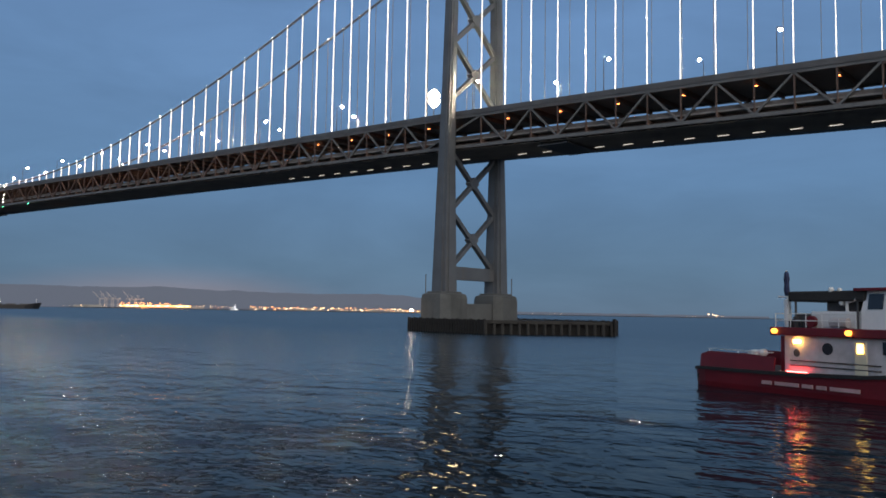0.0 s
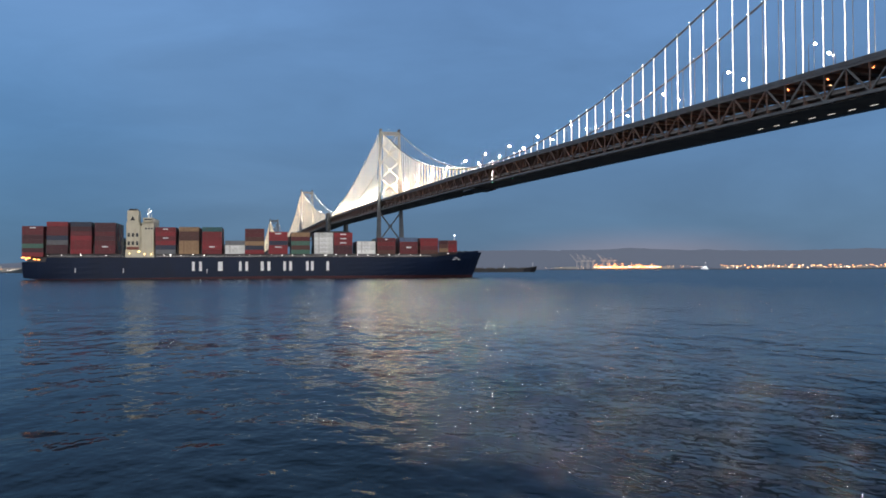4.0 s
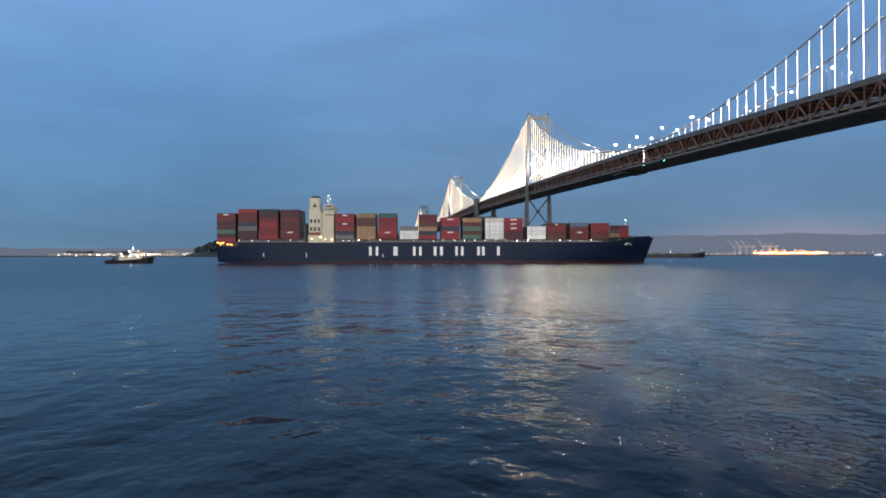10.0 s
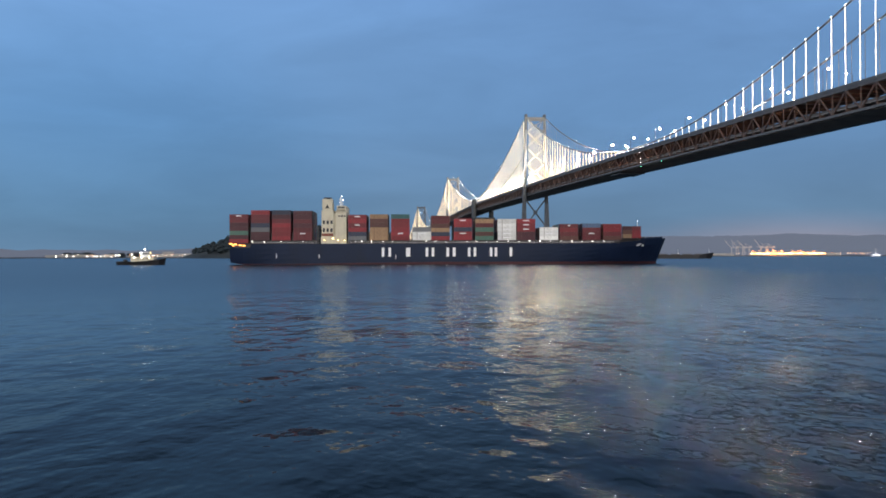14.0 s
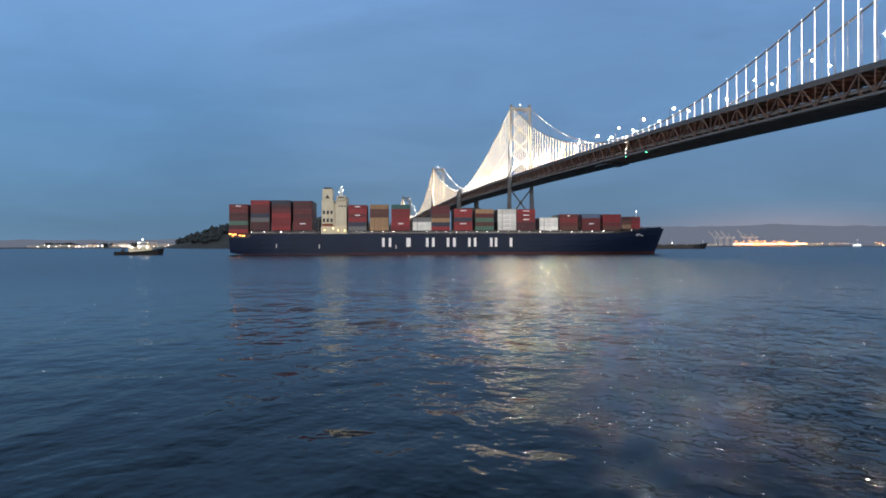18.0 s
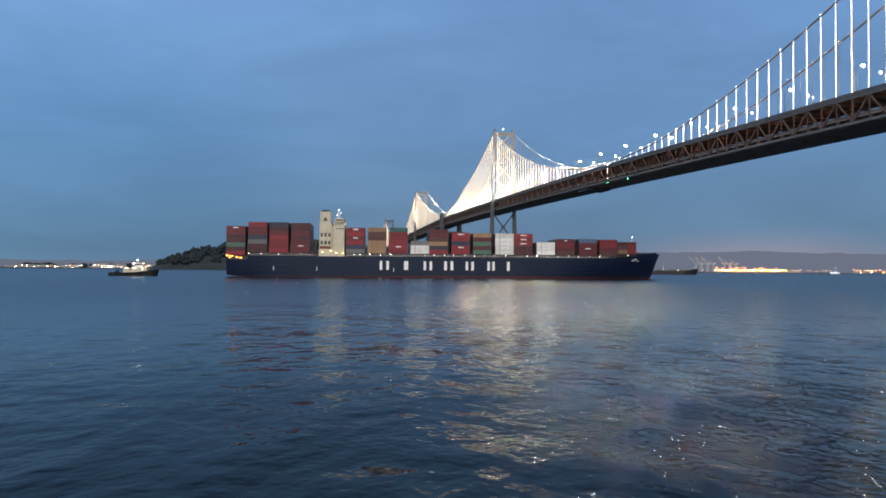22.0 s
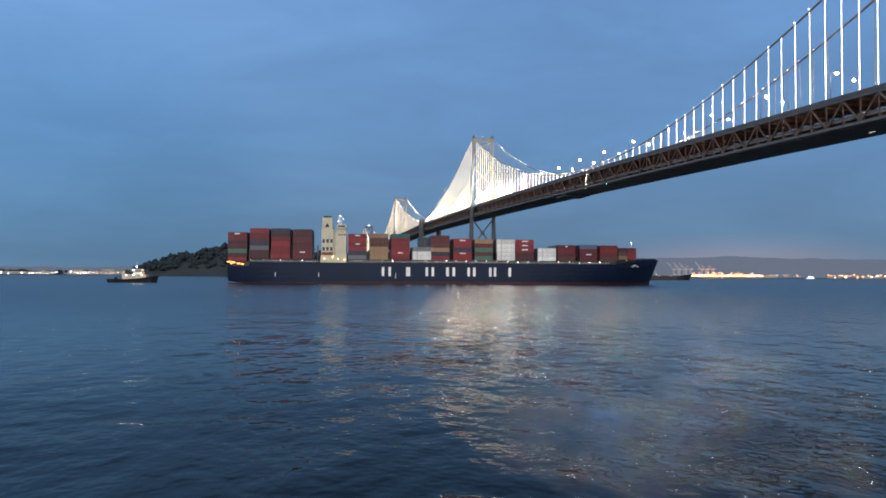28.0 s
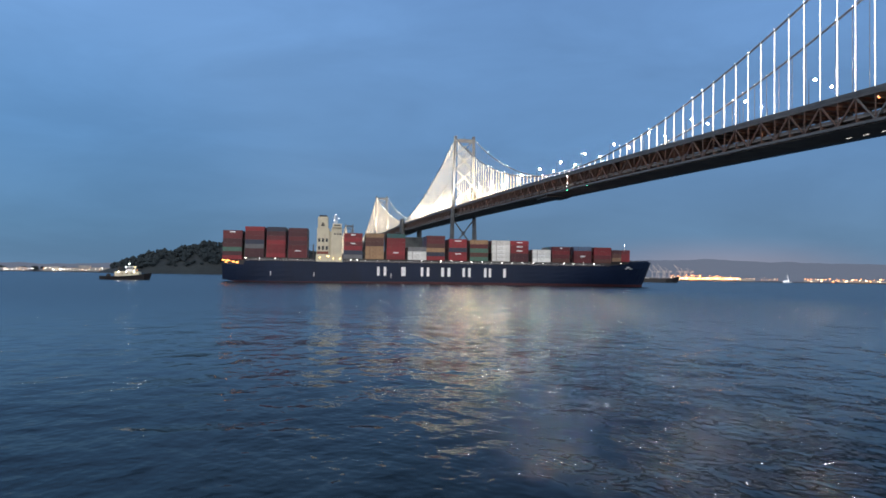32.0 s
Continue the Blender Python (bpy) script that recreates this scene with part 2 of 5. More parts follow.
def water_material():
    m = bpy.data.materials.new("bay_water")
    m.use_nodes = True
    nt, lk = m.node_tree.nodes, m.node_tree.links
    bsdf = nt["Principled BSDF"]
    bsdf.inputs["Base Color"].default_value = (0.006, 0.014, 0.022, 1)
    bsdf.inputs["IOR"].default_value = 1.333
    # distance from the camera's place, as a power of ten
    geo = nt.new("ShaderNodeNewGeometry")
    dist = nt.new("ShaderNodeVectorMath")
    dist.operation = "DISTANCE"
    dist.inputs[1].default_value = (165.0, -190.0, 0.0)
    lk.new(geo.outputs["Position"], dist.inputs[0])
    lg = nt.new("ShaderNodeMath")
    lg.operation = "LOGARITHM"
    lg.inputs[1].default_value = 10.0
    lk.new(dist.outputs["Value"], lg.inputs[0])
    # roughness and reflectance grow with that distance, tuned to the camera's view
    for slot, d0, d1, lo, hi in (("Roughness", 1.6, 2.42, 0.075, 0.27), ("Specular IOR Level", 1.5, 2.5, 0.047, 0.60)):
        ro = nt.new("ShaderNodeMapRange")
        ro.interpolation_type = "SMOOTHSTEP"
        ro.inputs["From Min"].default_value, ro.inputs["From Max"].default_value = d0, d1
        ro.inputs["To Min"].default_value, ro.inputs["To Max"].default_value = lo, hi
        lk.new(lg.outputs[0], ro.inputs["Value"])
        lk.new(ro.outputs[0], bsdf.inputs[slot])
    tc = nt.new("ShaderNodeTexCoord")

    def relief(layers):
        """Sums noise waves: size in metres, stretch along the crest, height, turn, and the distance from the camera
        over which each fades out.
        """
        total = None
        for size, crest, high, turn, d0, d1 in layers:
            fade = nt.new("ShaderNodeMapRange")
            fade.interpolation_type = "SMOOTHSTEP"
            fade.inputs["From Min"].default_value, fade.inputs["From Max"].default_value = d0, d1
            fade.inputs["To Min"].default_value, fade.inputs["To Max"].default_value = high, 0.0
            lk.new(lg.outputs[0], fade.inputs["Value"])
            mp = nt.new("ShaderNodeMapping")
            mp.inputs["Rotation"].default_value = (0, 0, turn + 0.9)
            mp.inputs["Scale"].default_value = (1 / (size * crest), 1 / size, 1)
            lk.new(tc.outputs["Object"], mp.inputs[0])
            n = nt.new("ShaderNodeTexNoise")
            n.inputs["Scale"].default_value, n.inputs["Detail"].default_value, n.inputs["Distortion"].default_value = 1.0, 0.0, 0.3
            lk.new(mp.outputs[0], n.inputs["Vector"])
            mu = nt.new("ShaderNodeMath")
            mu.operation = "MULTIPLY_ADD"
            lk.new(n.outputs["Fac"], mu.inputs[0])
            lk.new(fade.outputs[0], mu.inputs[1])
            if total is None:
                mu.inputs[2].default_value = 0.0
            else:
                lk.new(total, mu.inputs[2])
            total = mu.outputs[0]
        b = nt.new("ShaderNodeBump")
        b.inputs["Distance"].default_value = 1.0
        lk.new(total, b.inputs["Height"])
        return b.outputs[0]

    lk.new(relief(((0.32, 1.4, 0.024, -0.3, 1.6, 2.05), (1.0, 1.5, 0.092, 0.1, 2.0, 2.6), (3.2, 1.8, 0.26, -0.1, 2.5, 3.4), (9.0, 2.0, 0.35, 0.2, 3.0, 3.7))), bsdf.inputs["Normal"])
    return m


def water_sheet():
    """One sheet: a field of real waves off the quay that widens in ever longer steps to the horizon."""
    step, x0, y0, nx, ny = 0.4, -205.0, -335.0, 970, 1080
    far = 5600.0

    def line(start, count):
        core = start + step * np.arange(count)
        grow = lambda edge: np.geomspace(step, far - abs(edge), 60)
        return np.concatenate([core[0] - grow(core[0])[::-1], core, core[-1] + grow(core[-1])])

    rnd = np.random.RandomState(11)
    x, y = line(x0, nx), line(y0, ny)
    x1, y1 = x0 + step * (nx - 1), y0 + step * (ny - 1)
    nx, ny = len(x), len(y)
    gx, gy = np.meshgrid(x, y, indexing="ij")
    z = np.zeros_like(gx)
    waves = 56
    for k in range(waves):
        length = 1.25 * (10.0 / 1.25) ** (k / (waves - 1)) * rnd.uniform(0.93, 1.07)
        turn = 0.75 + rnd.normal(0, 0.65)
        slope = 0.0066 * min(1.0, 2.6 / length) ** 0.8
        kk = 2 * math.pi / length
        z += slope / kk * np.sin(kk * (gx * math.cos(turn) + gy * math.sin(turn)) + rnd.uniform(0, 6.28))
    # gusts: calmer and livelier patches
    gust = 1.0 + 0.28 * np.sin(gx / 31.0 + 1.3) * np.sin(gy / 23.0) + 0.18 * np.sin((gx + gy) / 13.0)
    edge = np.clip(np.minimum.reduce([gx - x0, x1 - gx, gy - y0, y1 - gy]) / 90.0, 0, 1)
    z *= gust * edge * edge * (3 - 2 * edge)
    verts = np.stack([gx, gy, z], -1).reshape(-1, 3)
    a = (np.arange(nx - 1)[:, None] * ny + np.arange(ny - 1)[None, :]).reshape(-1)
    loops = np.stack([a, a + ny, a + ny + 1, a + 1], -1).ravel().astype(np.int32)
    starts = np.arange(0, loops.size, 4, dtype=np.int32)
    me = bpy.data.meshes.new("water")
    me.vertices.add(len(verts))
    me.vertices.foreach_set("co", verts.astype(np.float32).ravel())
    me.loops.add(len(loops))
    me.loops.foreach_set("vertex_index", loops)
    me.polygons.add(len(starts))
    me.polygons.foreach_set("loop_start", starts)
    me.polygons.foreach_set("use_smooth", np.ones(len(starts), dtype=bool))
    me.update(calc_edges=True)
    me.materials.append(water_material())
    ob = new("water", me)
    return tagged(ob, "dark blue rippled bay water reflecting bridge lights", "water", kind="structure")


water = water_sheet()

# ---- the bridge: axis along x, near side at y = 0, far side at y = 20.1 ----
WIDE = 20.1
PANEL = 9.144
W1, W2, W3, W4, W5, W6, W7 = 353.6, 0.0, -704.0, -1057.5, -1411.0, -2115.0, -2470.0


def deck_top(x):
    """Height of the roadway's parapet."""
    if x < W4:
        x = 2 * W4 - x
    if x > 0:
        return 67.1 - 0.040 * x
    if x > W3:
        return 67.1 - 0.01946 * x + 1.4 * (1 - ((x + 352) / 352) ** 2)
    return 80.8 + 3.4 * (W3 - x) / (W3 - W4)


def cable_z(x):
    if x < W4:
        x = 2 * W4 - x
    if x > 0:
        t = x / W1
        return 142.3 + (63.0 - 142.3) * t - 4 * 9.0 * t * (1 - t)
    if x > W3:
        return 142.3 + 0.39066 * x + 5.8155e-4 * x * x
    t = (x - W3) / (W4 - W3)
    return 155.5 + (85.5 - 155.5) * t - 4 * 9.5 * t * (1 - t)


def hanger_xs():
    main = [W2 - 11.35 - PANEL * k for k in range(75)]
    west = [W2 + 11.35 + PANEL * k for k in range(36)]
    east = [W3 - 11.35 - PANEL * k for k in range(36)]
    return west, main, east


TOP, BOT = 1.4, 10.6     # depth of the two chords' middles below the parapet


def bar(line, y, wide, low, high):
    """Rings of a bar that follows the roadway, between two depths below the parapet."""
    return [[(x, y - wide / 2, deck_top(x) - low), (x, y + wide / 2, deck_top(x) - low), (x, y + wide / 2, deck_top(x) - high), (x, y - wide / 2, deck_top(x) - high)] for x in line]


def bridge_span():
    span = thing("bridge_deck", "double-deck grey steel truss roadway of a suspension bridge", "bridge")
    west, main, east = hanger_xs()
    xs = sorted(west + [W2 + 2.2, W2 - 2.2] + main + [W3 + 7, W3 - 2.2] + east + [W4])
    far = sorted(2 * W4 - x for x in xs if x < 110)
    # chords, parapets and decks, laid from node to node
    for side, y in (("near", 0.0), ("far", WIDE)):
        top, bottom, rail = Shape(), Shape(), Shape()
        yy = y + (-0.55 if y == 0 else 0.55)
        for line in (xs, far):
            top.loft(bar(line, y, 0.8, TOP + 0.42, TOP - 0.42))
            bottom.loft(bar(line, y, 0.8, BOT + 0.47, BOT - 0.47))
            rail.loft(bar(line, yy, 0.18, 1.05, -0.42))
        part("top_chord", top, CHORD, span)
        part("bottom_chord", bottom, CHORD, span)
        part("parapet", rail, STEEL_DARK, span, "grey steel parapet along the roadway")
    decks = {"upper_deck": (0.9, 0.45), "lower_deck": (8.3, 0.4)}
    for name, (down, thick) in decks.items():
        s = Shape()
        for line in (xs, far):
            s.loft(bar(line, WIDE / 2, WIDE - 1.0, down + thick, down))
        part(name, s, DECKING, span, "concrete roadway slab")
    for y in (0.9, WIDE - 0.9):
        s = Shape()
        for line in (xs, far):
            s.loft(bar(line, y, 0.2, 8.3, 7.25))
        part("lower_barrier", s, BARRIER, span, "concrete barrier along the lower roadway")
    soffit, walk_way = Shape(), Shape()
    for line in (xs, far):
        soffit.loft(bar(line, 10.4, 18.6, BOT + 0.75, BOT + 0.6))
        # walkway placed so the deck's lower edge fits the camera's view
        walk_way.loft(bar(line, 22.6, 3.4, BOT + 0.5, BOT + 0.2))
    part("soffit", soffit, paint("pale_underside_paint", (0.30, 0.27, 0.24), 0.8, 0.0, 0.1, 0.3, 0.1, 1.5, rust=(0.14, 0.10, 0.08)), span, "dark plated underside of the lower deck")
    part("service_walkway", walk_way, STEEL, span, "dark service walkway along the far truss")
    under = Shape().box(-1.5, 1.5, -0.1, 0.1, -0.08, 0.08).mesh("underdeck_lamp", TUBE)
    # web members: near ones each a part, the far stretch joined
    joined, floor = Shape(), Shape()
    count = 0
    order = sorted(west + main, reverse=True)
    for line in (order, sorted(east, reverse=True), [x for x in far]):
        for i, x in enumerate(line):
            z = deck_top(x)
            for y in (0.0, WIDE):
                near = line is order and -420 < x < 130
                pieces = [("truss_post", ((x, y, z - TOP - 0.4), (x, y, z - BOT + 0.4)), 0.34)]
                if i + 1 < len(line):
                    x2 = line[i + 1]
                    z2 = deck_top(x2)
                    if abs(x2 - x) < 25:
                        up = i % 2 == 0
                        p, q = ((x, y, z - BOT + 0.2), (x2, y, z2 - TOP - 0.2)) if up else ((x, y, z - TOP - 0.2), (x2, y, z2 - BOT + 0.2))
                        pieces.append(("truss_diagonal", (p, q), 0.5))
                for name, (p, q), w in pieces:
                    # diagonals by the near tower stay grey, the others carry the lamplit brown
                    if near and count < 290:
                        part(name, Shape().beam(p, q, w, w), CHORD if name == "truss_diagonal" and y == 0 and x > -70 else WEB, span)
                        count += 1
                    else:
                        joined.beam(p, q, w, w)
            floor.beam((x, 0, z - 9.5), (x, WIDE, z - 9.5), 0.5, 1.5)
            floor.beam((x, 0, z - 2.0), (x, WIDE, z - 2.0), 0.45, 1.3)
            if i + 1 < len(line) and abs(line[i + 1] - x) < 25:
                x2 = line[i + 1]
                z2 = deck_top(x2)
                floor.beam((x, 0.3, z - BOT), (x2, WIDE - 0.3, z2 - BOT), 0.35, 0.3)
                for yy in (3.5, 7.0, 10.0, 13.0, 16.5):
                    floor.beam((x, yy, z - 9.0), (x2, yy, z2 - 9.0), 0.35, 0.7)
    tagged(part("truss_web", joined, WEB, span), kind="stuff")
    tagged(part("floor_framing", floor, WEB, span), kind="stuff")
    # lamps of the lower deck
    ceiling_lamp = Shape().box(-0.3, 0.3, -0.12, 0.12, -0.1, 0.1).mesh("ceiling_lamp", CEILING)
    for i, x in enumerate(order):
        if x > -330 and i % 2 == 0:
            z = deck_top(x)
            if x > -75:
                part("deck_lamp", Shape().box(x - 0.28, x + 0.28, 1.2, 1.5, z - 3.3, z - 3.1), SODIUM, span, "orange sodium lamp under the upper deck")
    for i, x in enumerate(order):
        for y in (5.0, 15.0) if x < -62 else ():
            z = deck_top(x + 4.57)
            part("ceiling_lamp", ceiling_lamp, CEILING, span, "small warm lamp under the upper deck", at=Matrix.Translation((x + 4.57, y, z - 1.5)))
    for i, x in enumerate(order):
        if x > -110:
            part("underdeck_lamp", under, TUBE, span, "pale lamp under the lower deck", at=Matrix.Translation((x + 4.5, 15.0, deck_top(x + 4.5) - BOT - 0.85)))
    strip = Shape()
    for i, x in enumerate(order):
        if i % 3 == 1:
            z = deck_top(x)
            strip.box(x - 1.3, x + 1.3, 18.6, 18.8, z - 7.6, z - 7.35)
    tagged(part("deck_marker_lights", strip, TUBE, span), kind="stuff")
    # fixed red-orange dots standing in for the traffic's tail lights
    marker = Shape().box(-0.35, 0.35, -0.1, 0.1, -0.12, 0.12).mesh("lane_light", SODIUM)
    pick = random.Random(5)
    for x in order:
        if -330 < x < 120 and pick.random() < 0.55:
            part("lane_light", marker, SODIUM, span, "small red-orange tail light of traffic on the lower roadway", at=Matrix.Translation((x + pick.uniform(1, 8), pick.choice((2.6, 6.0, 12.0)), deck_top(x) - 7.1)))
    # inspection platform hung below the span
    z = deck_top(-408) - BOT
    hang = Shape().box(-420, -398, 1, 19, z - 2.3, z - 1.6)
    for x in (-418, -409, -400):
        hang.beam((x, 2, z - 1.6), (x, 2, z), 0.25, 0.25).beam((x, 18, z - 1.6), (x, 18, z), 0.25, 0.25)
    part("inspection_platform", hang, STEEL_DARK, span, "dark inspection platform hung below the truss")
    z = deck_top(36) - BOT
    hang = Shape().box(31, 41, 1.5, 18.5, z - 1.7, z - 1.4)
    for x in (32, 40):
        hang.beam((x, 2, z - 1.4), (x, 2, z), 0.2, 0.2).beam((x, 18, z - 1.4), (x, 18, z), 0.2, 0.2)
    part("inspection_platform", hang, STEEL_DARK, span, "dark inspection platform hung below the truss")
    nav = Shape()
    for k in range(5):
        nav.ball((-352, -0.75, deck_top(-352) + 0.2 - 2.35 * k), 0.15, 8)
    part("midspan_lights", nav, DOT, span, "column of white lights at midspan")
    part("navigation_light", Shape().ball((-352, -0.6, deck_top(-352) - BOT - 1.1), 0.2, 8), NAV_GREEN, span, "green navigation light")
    part("navigation_light", Shape().ball((-318, 0.0, deck_top(-318) - BOT - 1.1), 0.2, 8), NAV_GREEN, span, "green navigation light")
    return span


def tower(x0, top_z, panels_up, panels_down, base_z):
    t = thing("bridge_tower", "grey steel bridge tower with crossed bracing on a concrete pier", "tower", "towers of the suspension bridge")
    mid = WIDE / 2

    def half(z):
        return np.interp(z, [base_z, 50, 65, 105, top_z], [12.7, 12.6, 12.2, 11.3, 10.05])

    def wide(z):
        return np.interp(z, [base_z, 28, 50, 65, 105, top_z], [6.3, 5.5, 4.5, 3.8, 3.3, 3.1])

    zs = sorted(set(list(panels_down) + list(panels_up) + [base_z, top_z]))
    for sgn in (-1, 1):
        s = Shape()
        rings = []
        for z in zs:
            w = wide(z) / 2
            n = w * 0.45
            c = mid + sgn * half(z)
            # a leg of cruciform section
            ring = [(-w, -n), (-w, n), (-n, n), (-n, w), (n, w), (n, n), (w, n), (w, -n), (n, -n), (n, -w), (-n, -w), (-n, -n)]
            rings.append([(x0 + a, c + b, z) for a, b in reversed(ring)])
        s.loft(rings)
        # filled corners make the box of the leg
        rings = []
        for z in zs:
            w = wide(z) / 2 * 0.86
            c = mid + sgn * half(z)
            rings.append([(x0 - w, c - w, z), (x0 + w, c - w, z), (x0 + w, c + w, z), (x0 - w, c + w, z)])
        s.loft(rings)
        part("leg", s, STEEL, t)
    for zone in (panels_down, panels_up):
        for a, b in zip(zone, zone[1:]):
            for flip in (1, -1):
                p = (x0, mid - flip * (half(a) - wide(a) * 0.4), a)
                q = (x0, mid + flip * (half(b) - wide(b) * 0.4), b)
                part("cross_brace", Shape().beam(p, q, 1.5, 1.25), STEEL, t)
            c = (a + b) / 2 + 0.3
            part("gusset", Shape().add([(x0 + sx, mid + dy, c + dz) for sx in (-0.95, 0.95) for dy, dz in ((-2.4, 0), (0, -2.1), (2.4, 0), (0, 2.1))], [(3, 2, 1, 0), (4, 5, 6, 7), (0, 1, 5, 4), (1, 2, 6, 5), (2, 3, 7, 6), (3, 0, 4, 7)]), STEEL, t)
    z = panels_down[0]
    part("strut", Shape().box(x0 - 1.3, x0 + 1.3, mid - half(z) + 1.5, mid + half(z) - 1.5, z - 3.6, z + 0.4, bev=0.1), STEEL, t)
    part("top_strut", Shape().box(x0 - 1.5, x0 + 1.5, mid - 9.2, mid + 9.2, top_z - 4.6, top_z - 0.8, bev=0.15), STEEL, t)
    for sgn in (-1, 1):
        y = mid + sgn * 10.05
        part("saddle", Shape().box(x0 - 2.4, x0 + 2.4, y - 1.3, y + 1.3, top_z, top_z + 2.2, bev=0.3), STEEL, t)
    part("beacon", Shape().ball((x0, mid, top_z + 2.6), 0.22, 8), DOT, t, "pale aircraft warning light")
    part("beacon_post", Shape().box(x0 - 0.2, x0 + 0.2, mid - 0.2, mid + 0.2, top_z - 0.85, top_z + 2.2), STEEL, t)
    return t


def pier(x0, base_z, low):
    p = thing("bridge_pier", "weathered concrete pier carrying the two tower legs", "pier", "piers of the bridge")
    mid = WIDE / 2
    for sgn in (-1, 1):
        y = mid + sgn * 12.65
        s = Shape()
        oct_ring = lambda r, z: [(x0 + r * a, y + r * b, z) for a, b in ((-1, -0.62), (-0.62, -1), (0.62, -1), (1, -0.62), (1, 0.62), (0.62, 1), (-0.62, 1), (-1, 0.62))]
        s.loft([oct_ring(6.1, low), oct_ring(6.0, base_z - 2.2), oct_ring(5.7, base_z - 0.9), oct_ring(4.6, base_z - 0.5), oct_ring(4.4, base_z)])
        part("pedestal", s, CONCRETE, p)
    part("link_wall", Shape().box(x0 - 3.2, x0 + 3.2, mid - 8.5, mid + 8.5, low, base_z - 3.5, bev=0.2), CONCRETE, p)
    part("footing", Shape().box(x0 - 7.2, x0 + 7.2, mid - 18.6, mid + 18.6, -4, low, bev=0.3), CONCRETE, p)
    return p


def fender():
    f = thing("pier_fender", "black timber fender round the bridge pier, open piles on one side", "fender")
    ring = [(-8, -9), (26, -15), (50, 10), (40, 30), (-8, 46)]
    deck = Shape().loft([[(x, y, 3.0) for x, y in ring], [(x, y, 3.5) for x, y in ring]])
    part("fender_deck", deck, TIMBER_GREY, f, "weathered timber walkway")
    for i, (p, q) in enumerate(zip(ring, ring[1:] + ring[:1])):
        p, q = Vector((*p, 0)), Vector((*q, 0))
        n = int((q - p).length / 1.15)
        d = (q - p).normalized()
        out = Vector((d.y, -d.x, 0)) * 0.25
        tail = i == 1
        inset = -out * (5.0 if tail else 0.0)
        part("wale", Shape().beam(p + out + Vector((0, 0, 3.3)), q + out + Vector((0, 0, 3.3)), 0.5, 0.9), TIMBER_GREY if tail else TIMBER, f)
        for k in range(0, n + 1, 2 if tail else 1):
            c = p + (q - p) * (k / n) + out * 1.6
            part("pile", Shape().tube([(c.x, c.y, -2.5), (c.x, c.y, (3.3 if tail else 4.1) - 0.5 * ((k * 7) % 5) / 5)], 0.42, 7), TIMBER_GREY if tail else TIMBER, f)
        part("planking", Shape().beam(p + inset + Vector((0, 0, 1.1)), q + inset + Vector((0, 0, 1.1)), 0.3, 3.8), TIMBER, f)
    for x, y in ((50, 10), (49, 11.2)):
        part("dolphin_pile", Shape().tube([(x + 1.2, y, -2.5), (x + 1.2, y, 4.6)], 0.4, 7), TIMBER, f)
    return f


def main_cables():
    west, main, east = hanger_xs()
    dot = Shape().ball((0, 0, 0), 0.09, 8).mesh("point_light", DOT)
    bead = Shape().ball((0, 0, 0), 0.085, 8).mesh("bead_light", BEAD)
    rnd = random.Random(17)
    for y, lit in ((0.0, True), (WIDE, False)):
        c = thing("main_cable", "grey main suspension cable with vertical suspenders" + (" lit by white light strips" if lit else ""), "cable", "main cables")
        line = sorted(set([W1, W2, W3, W4, W5, W6, W7] + west + main + east + [2 * W4 - x for x in west + main + east]))
        part("cable", Shape().tube([(x, y, cable_z(x)) for x in line], 0.44, 8), CABLE, c, smooth=True)
        for x in west + main + east:
            top, low = cable_z(x) - 0.3, deck_top(x) - TOP + 0.4
            if top - low < 1.0:
                continue
            h = part("suspender", Shape().box(x - 0.05, x + 0.05, y - 0.13, y + 0.13, low, top), CABLE, c)
            if lit:
                r = 0.035 if x > -420 or x < W3 else 0.065
                part("light_strip", Shape().box(x - r, x + r, y - 0.31, y - 0.16, low + 0.9, top), LED if x > -400 else LED_WARM, h, "glowing white light strip")
                if x > -300 and top - low > 12:
                    for share in (rnd.uniform(0.2, 0.45), rnd.uniform(0.6, 0.85)):
                        part("bead_light", bead, BEAD, h, "brighter bead of the light strip", at=Matrix.Translation((x, y - 0.36, low + share * (top - low))))
            if lit or x < -60:
                part("point_light", dot, DOT, h, "small bright lamp at the cable", at=Matrix.Translation((x, y + (-0.35 if lit else 0), top + 0.9)))
        # the second suspension span beyond the anchorage
        rope, strips, dots = Shape(), Shape(), Shape()
        for x in (2 * W4 - x for x in west + main + east):
            top, low = cable_z(x) - 0.3, deck_top(x) - TOP + 0.4
            if top - low < 1.0:
                continue
            rope.box(x - 0.08, x + 0.08, y - 0.13, y + 0.13, low, top)
            if lit:
                strips.box(x - 0.035, x + 0.035, y - 0.5, y - 0.16, low + 0.9, top)
            dots.ball((x, y, top + 0.9), 0.17, 6)
        tagged(part("far_suspenders", rope, CABLE, c), kind="stuff")
        tagged(part("far_point_lights", dots, DOT, c), kind="stuff")
        if lit:
            tagged(part("far_light_strips", strips, LED_FAR, c), kind="stuff")


def anchorage():
    a = thing("cable_anchorage", "massive grey concrete centre anchorage between the two spans", "anchorage")
    part("base", Shape().box(W4 - 27, W4 + 27, -5, WIDE + 5, -4, 62, bev=1.0), CONCRETE, a)
    for y in (-3.2, WIDE + 3.2):
        part("shaft", Shape().box(W4 - 9, W4 + 9, y - 2.2, y + 2.2, 62, 90, bev=0.6), CONCRETE, a)
    return a


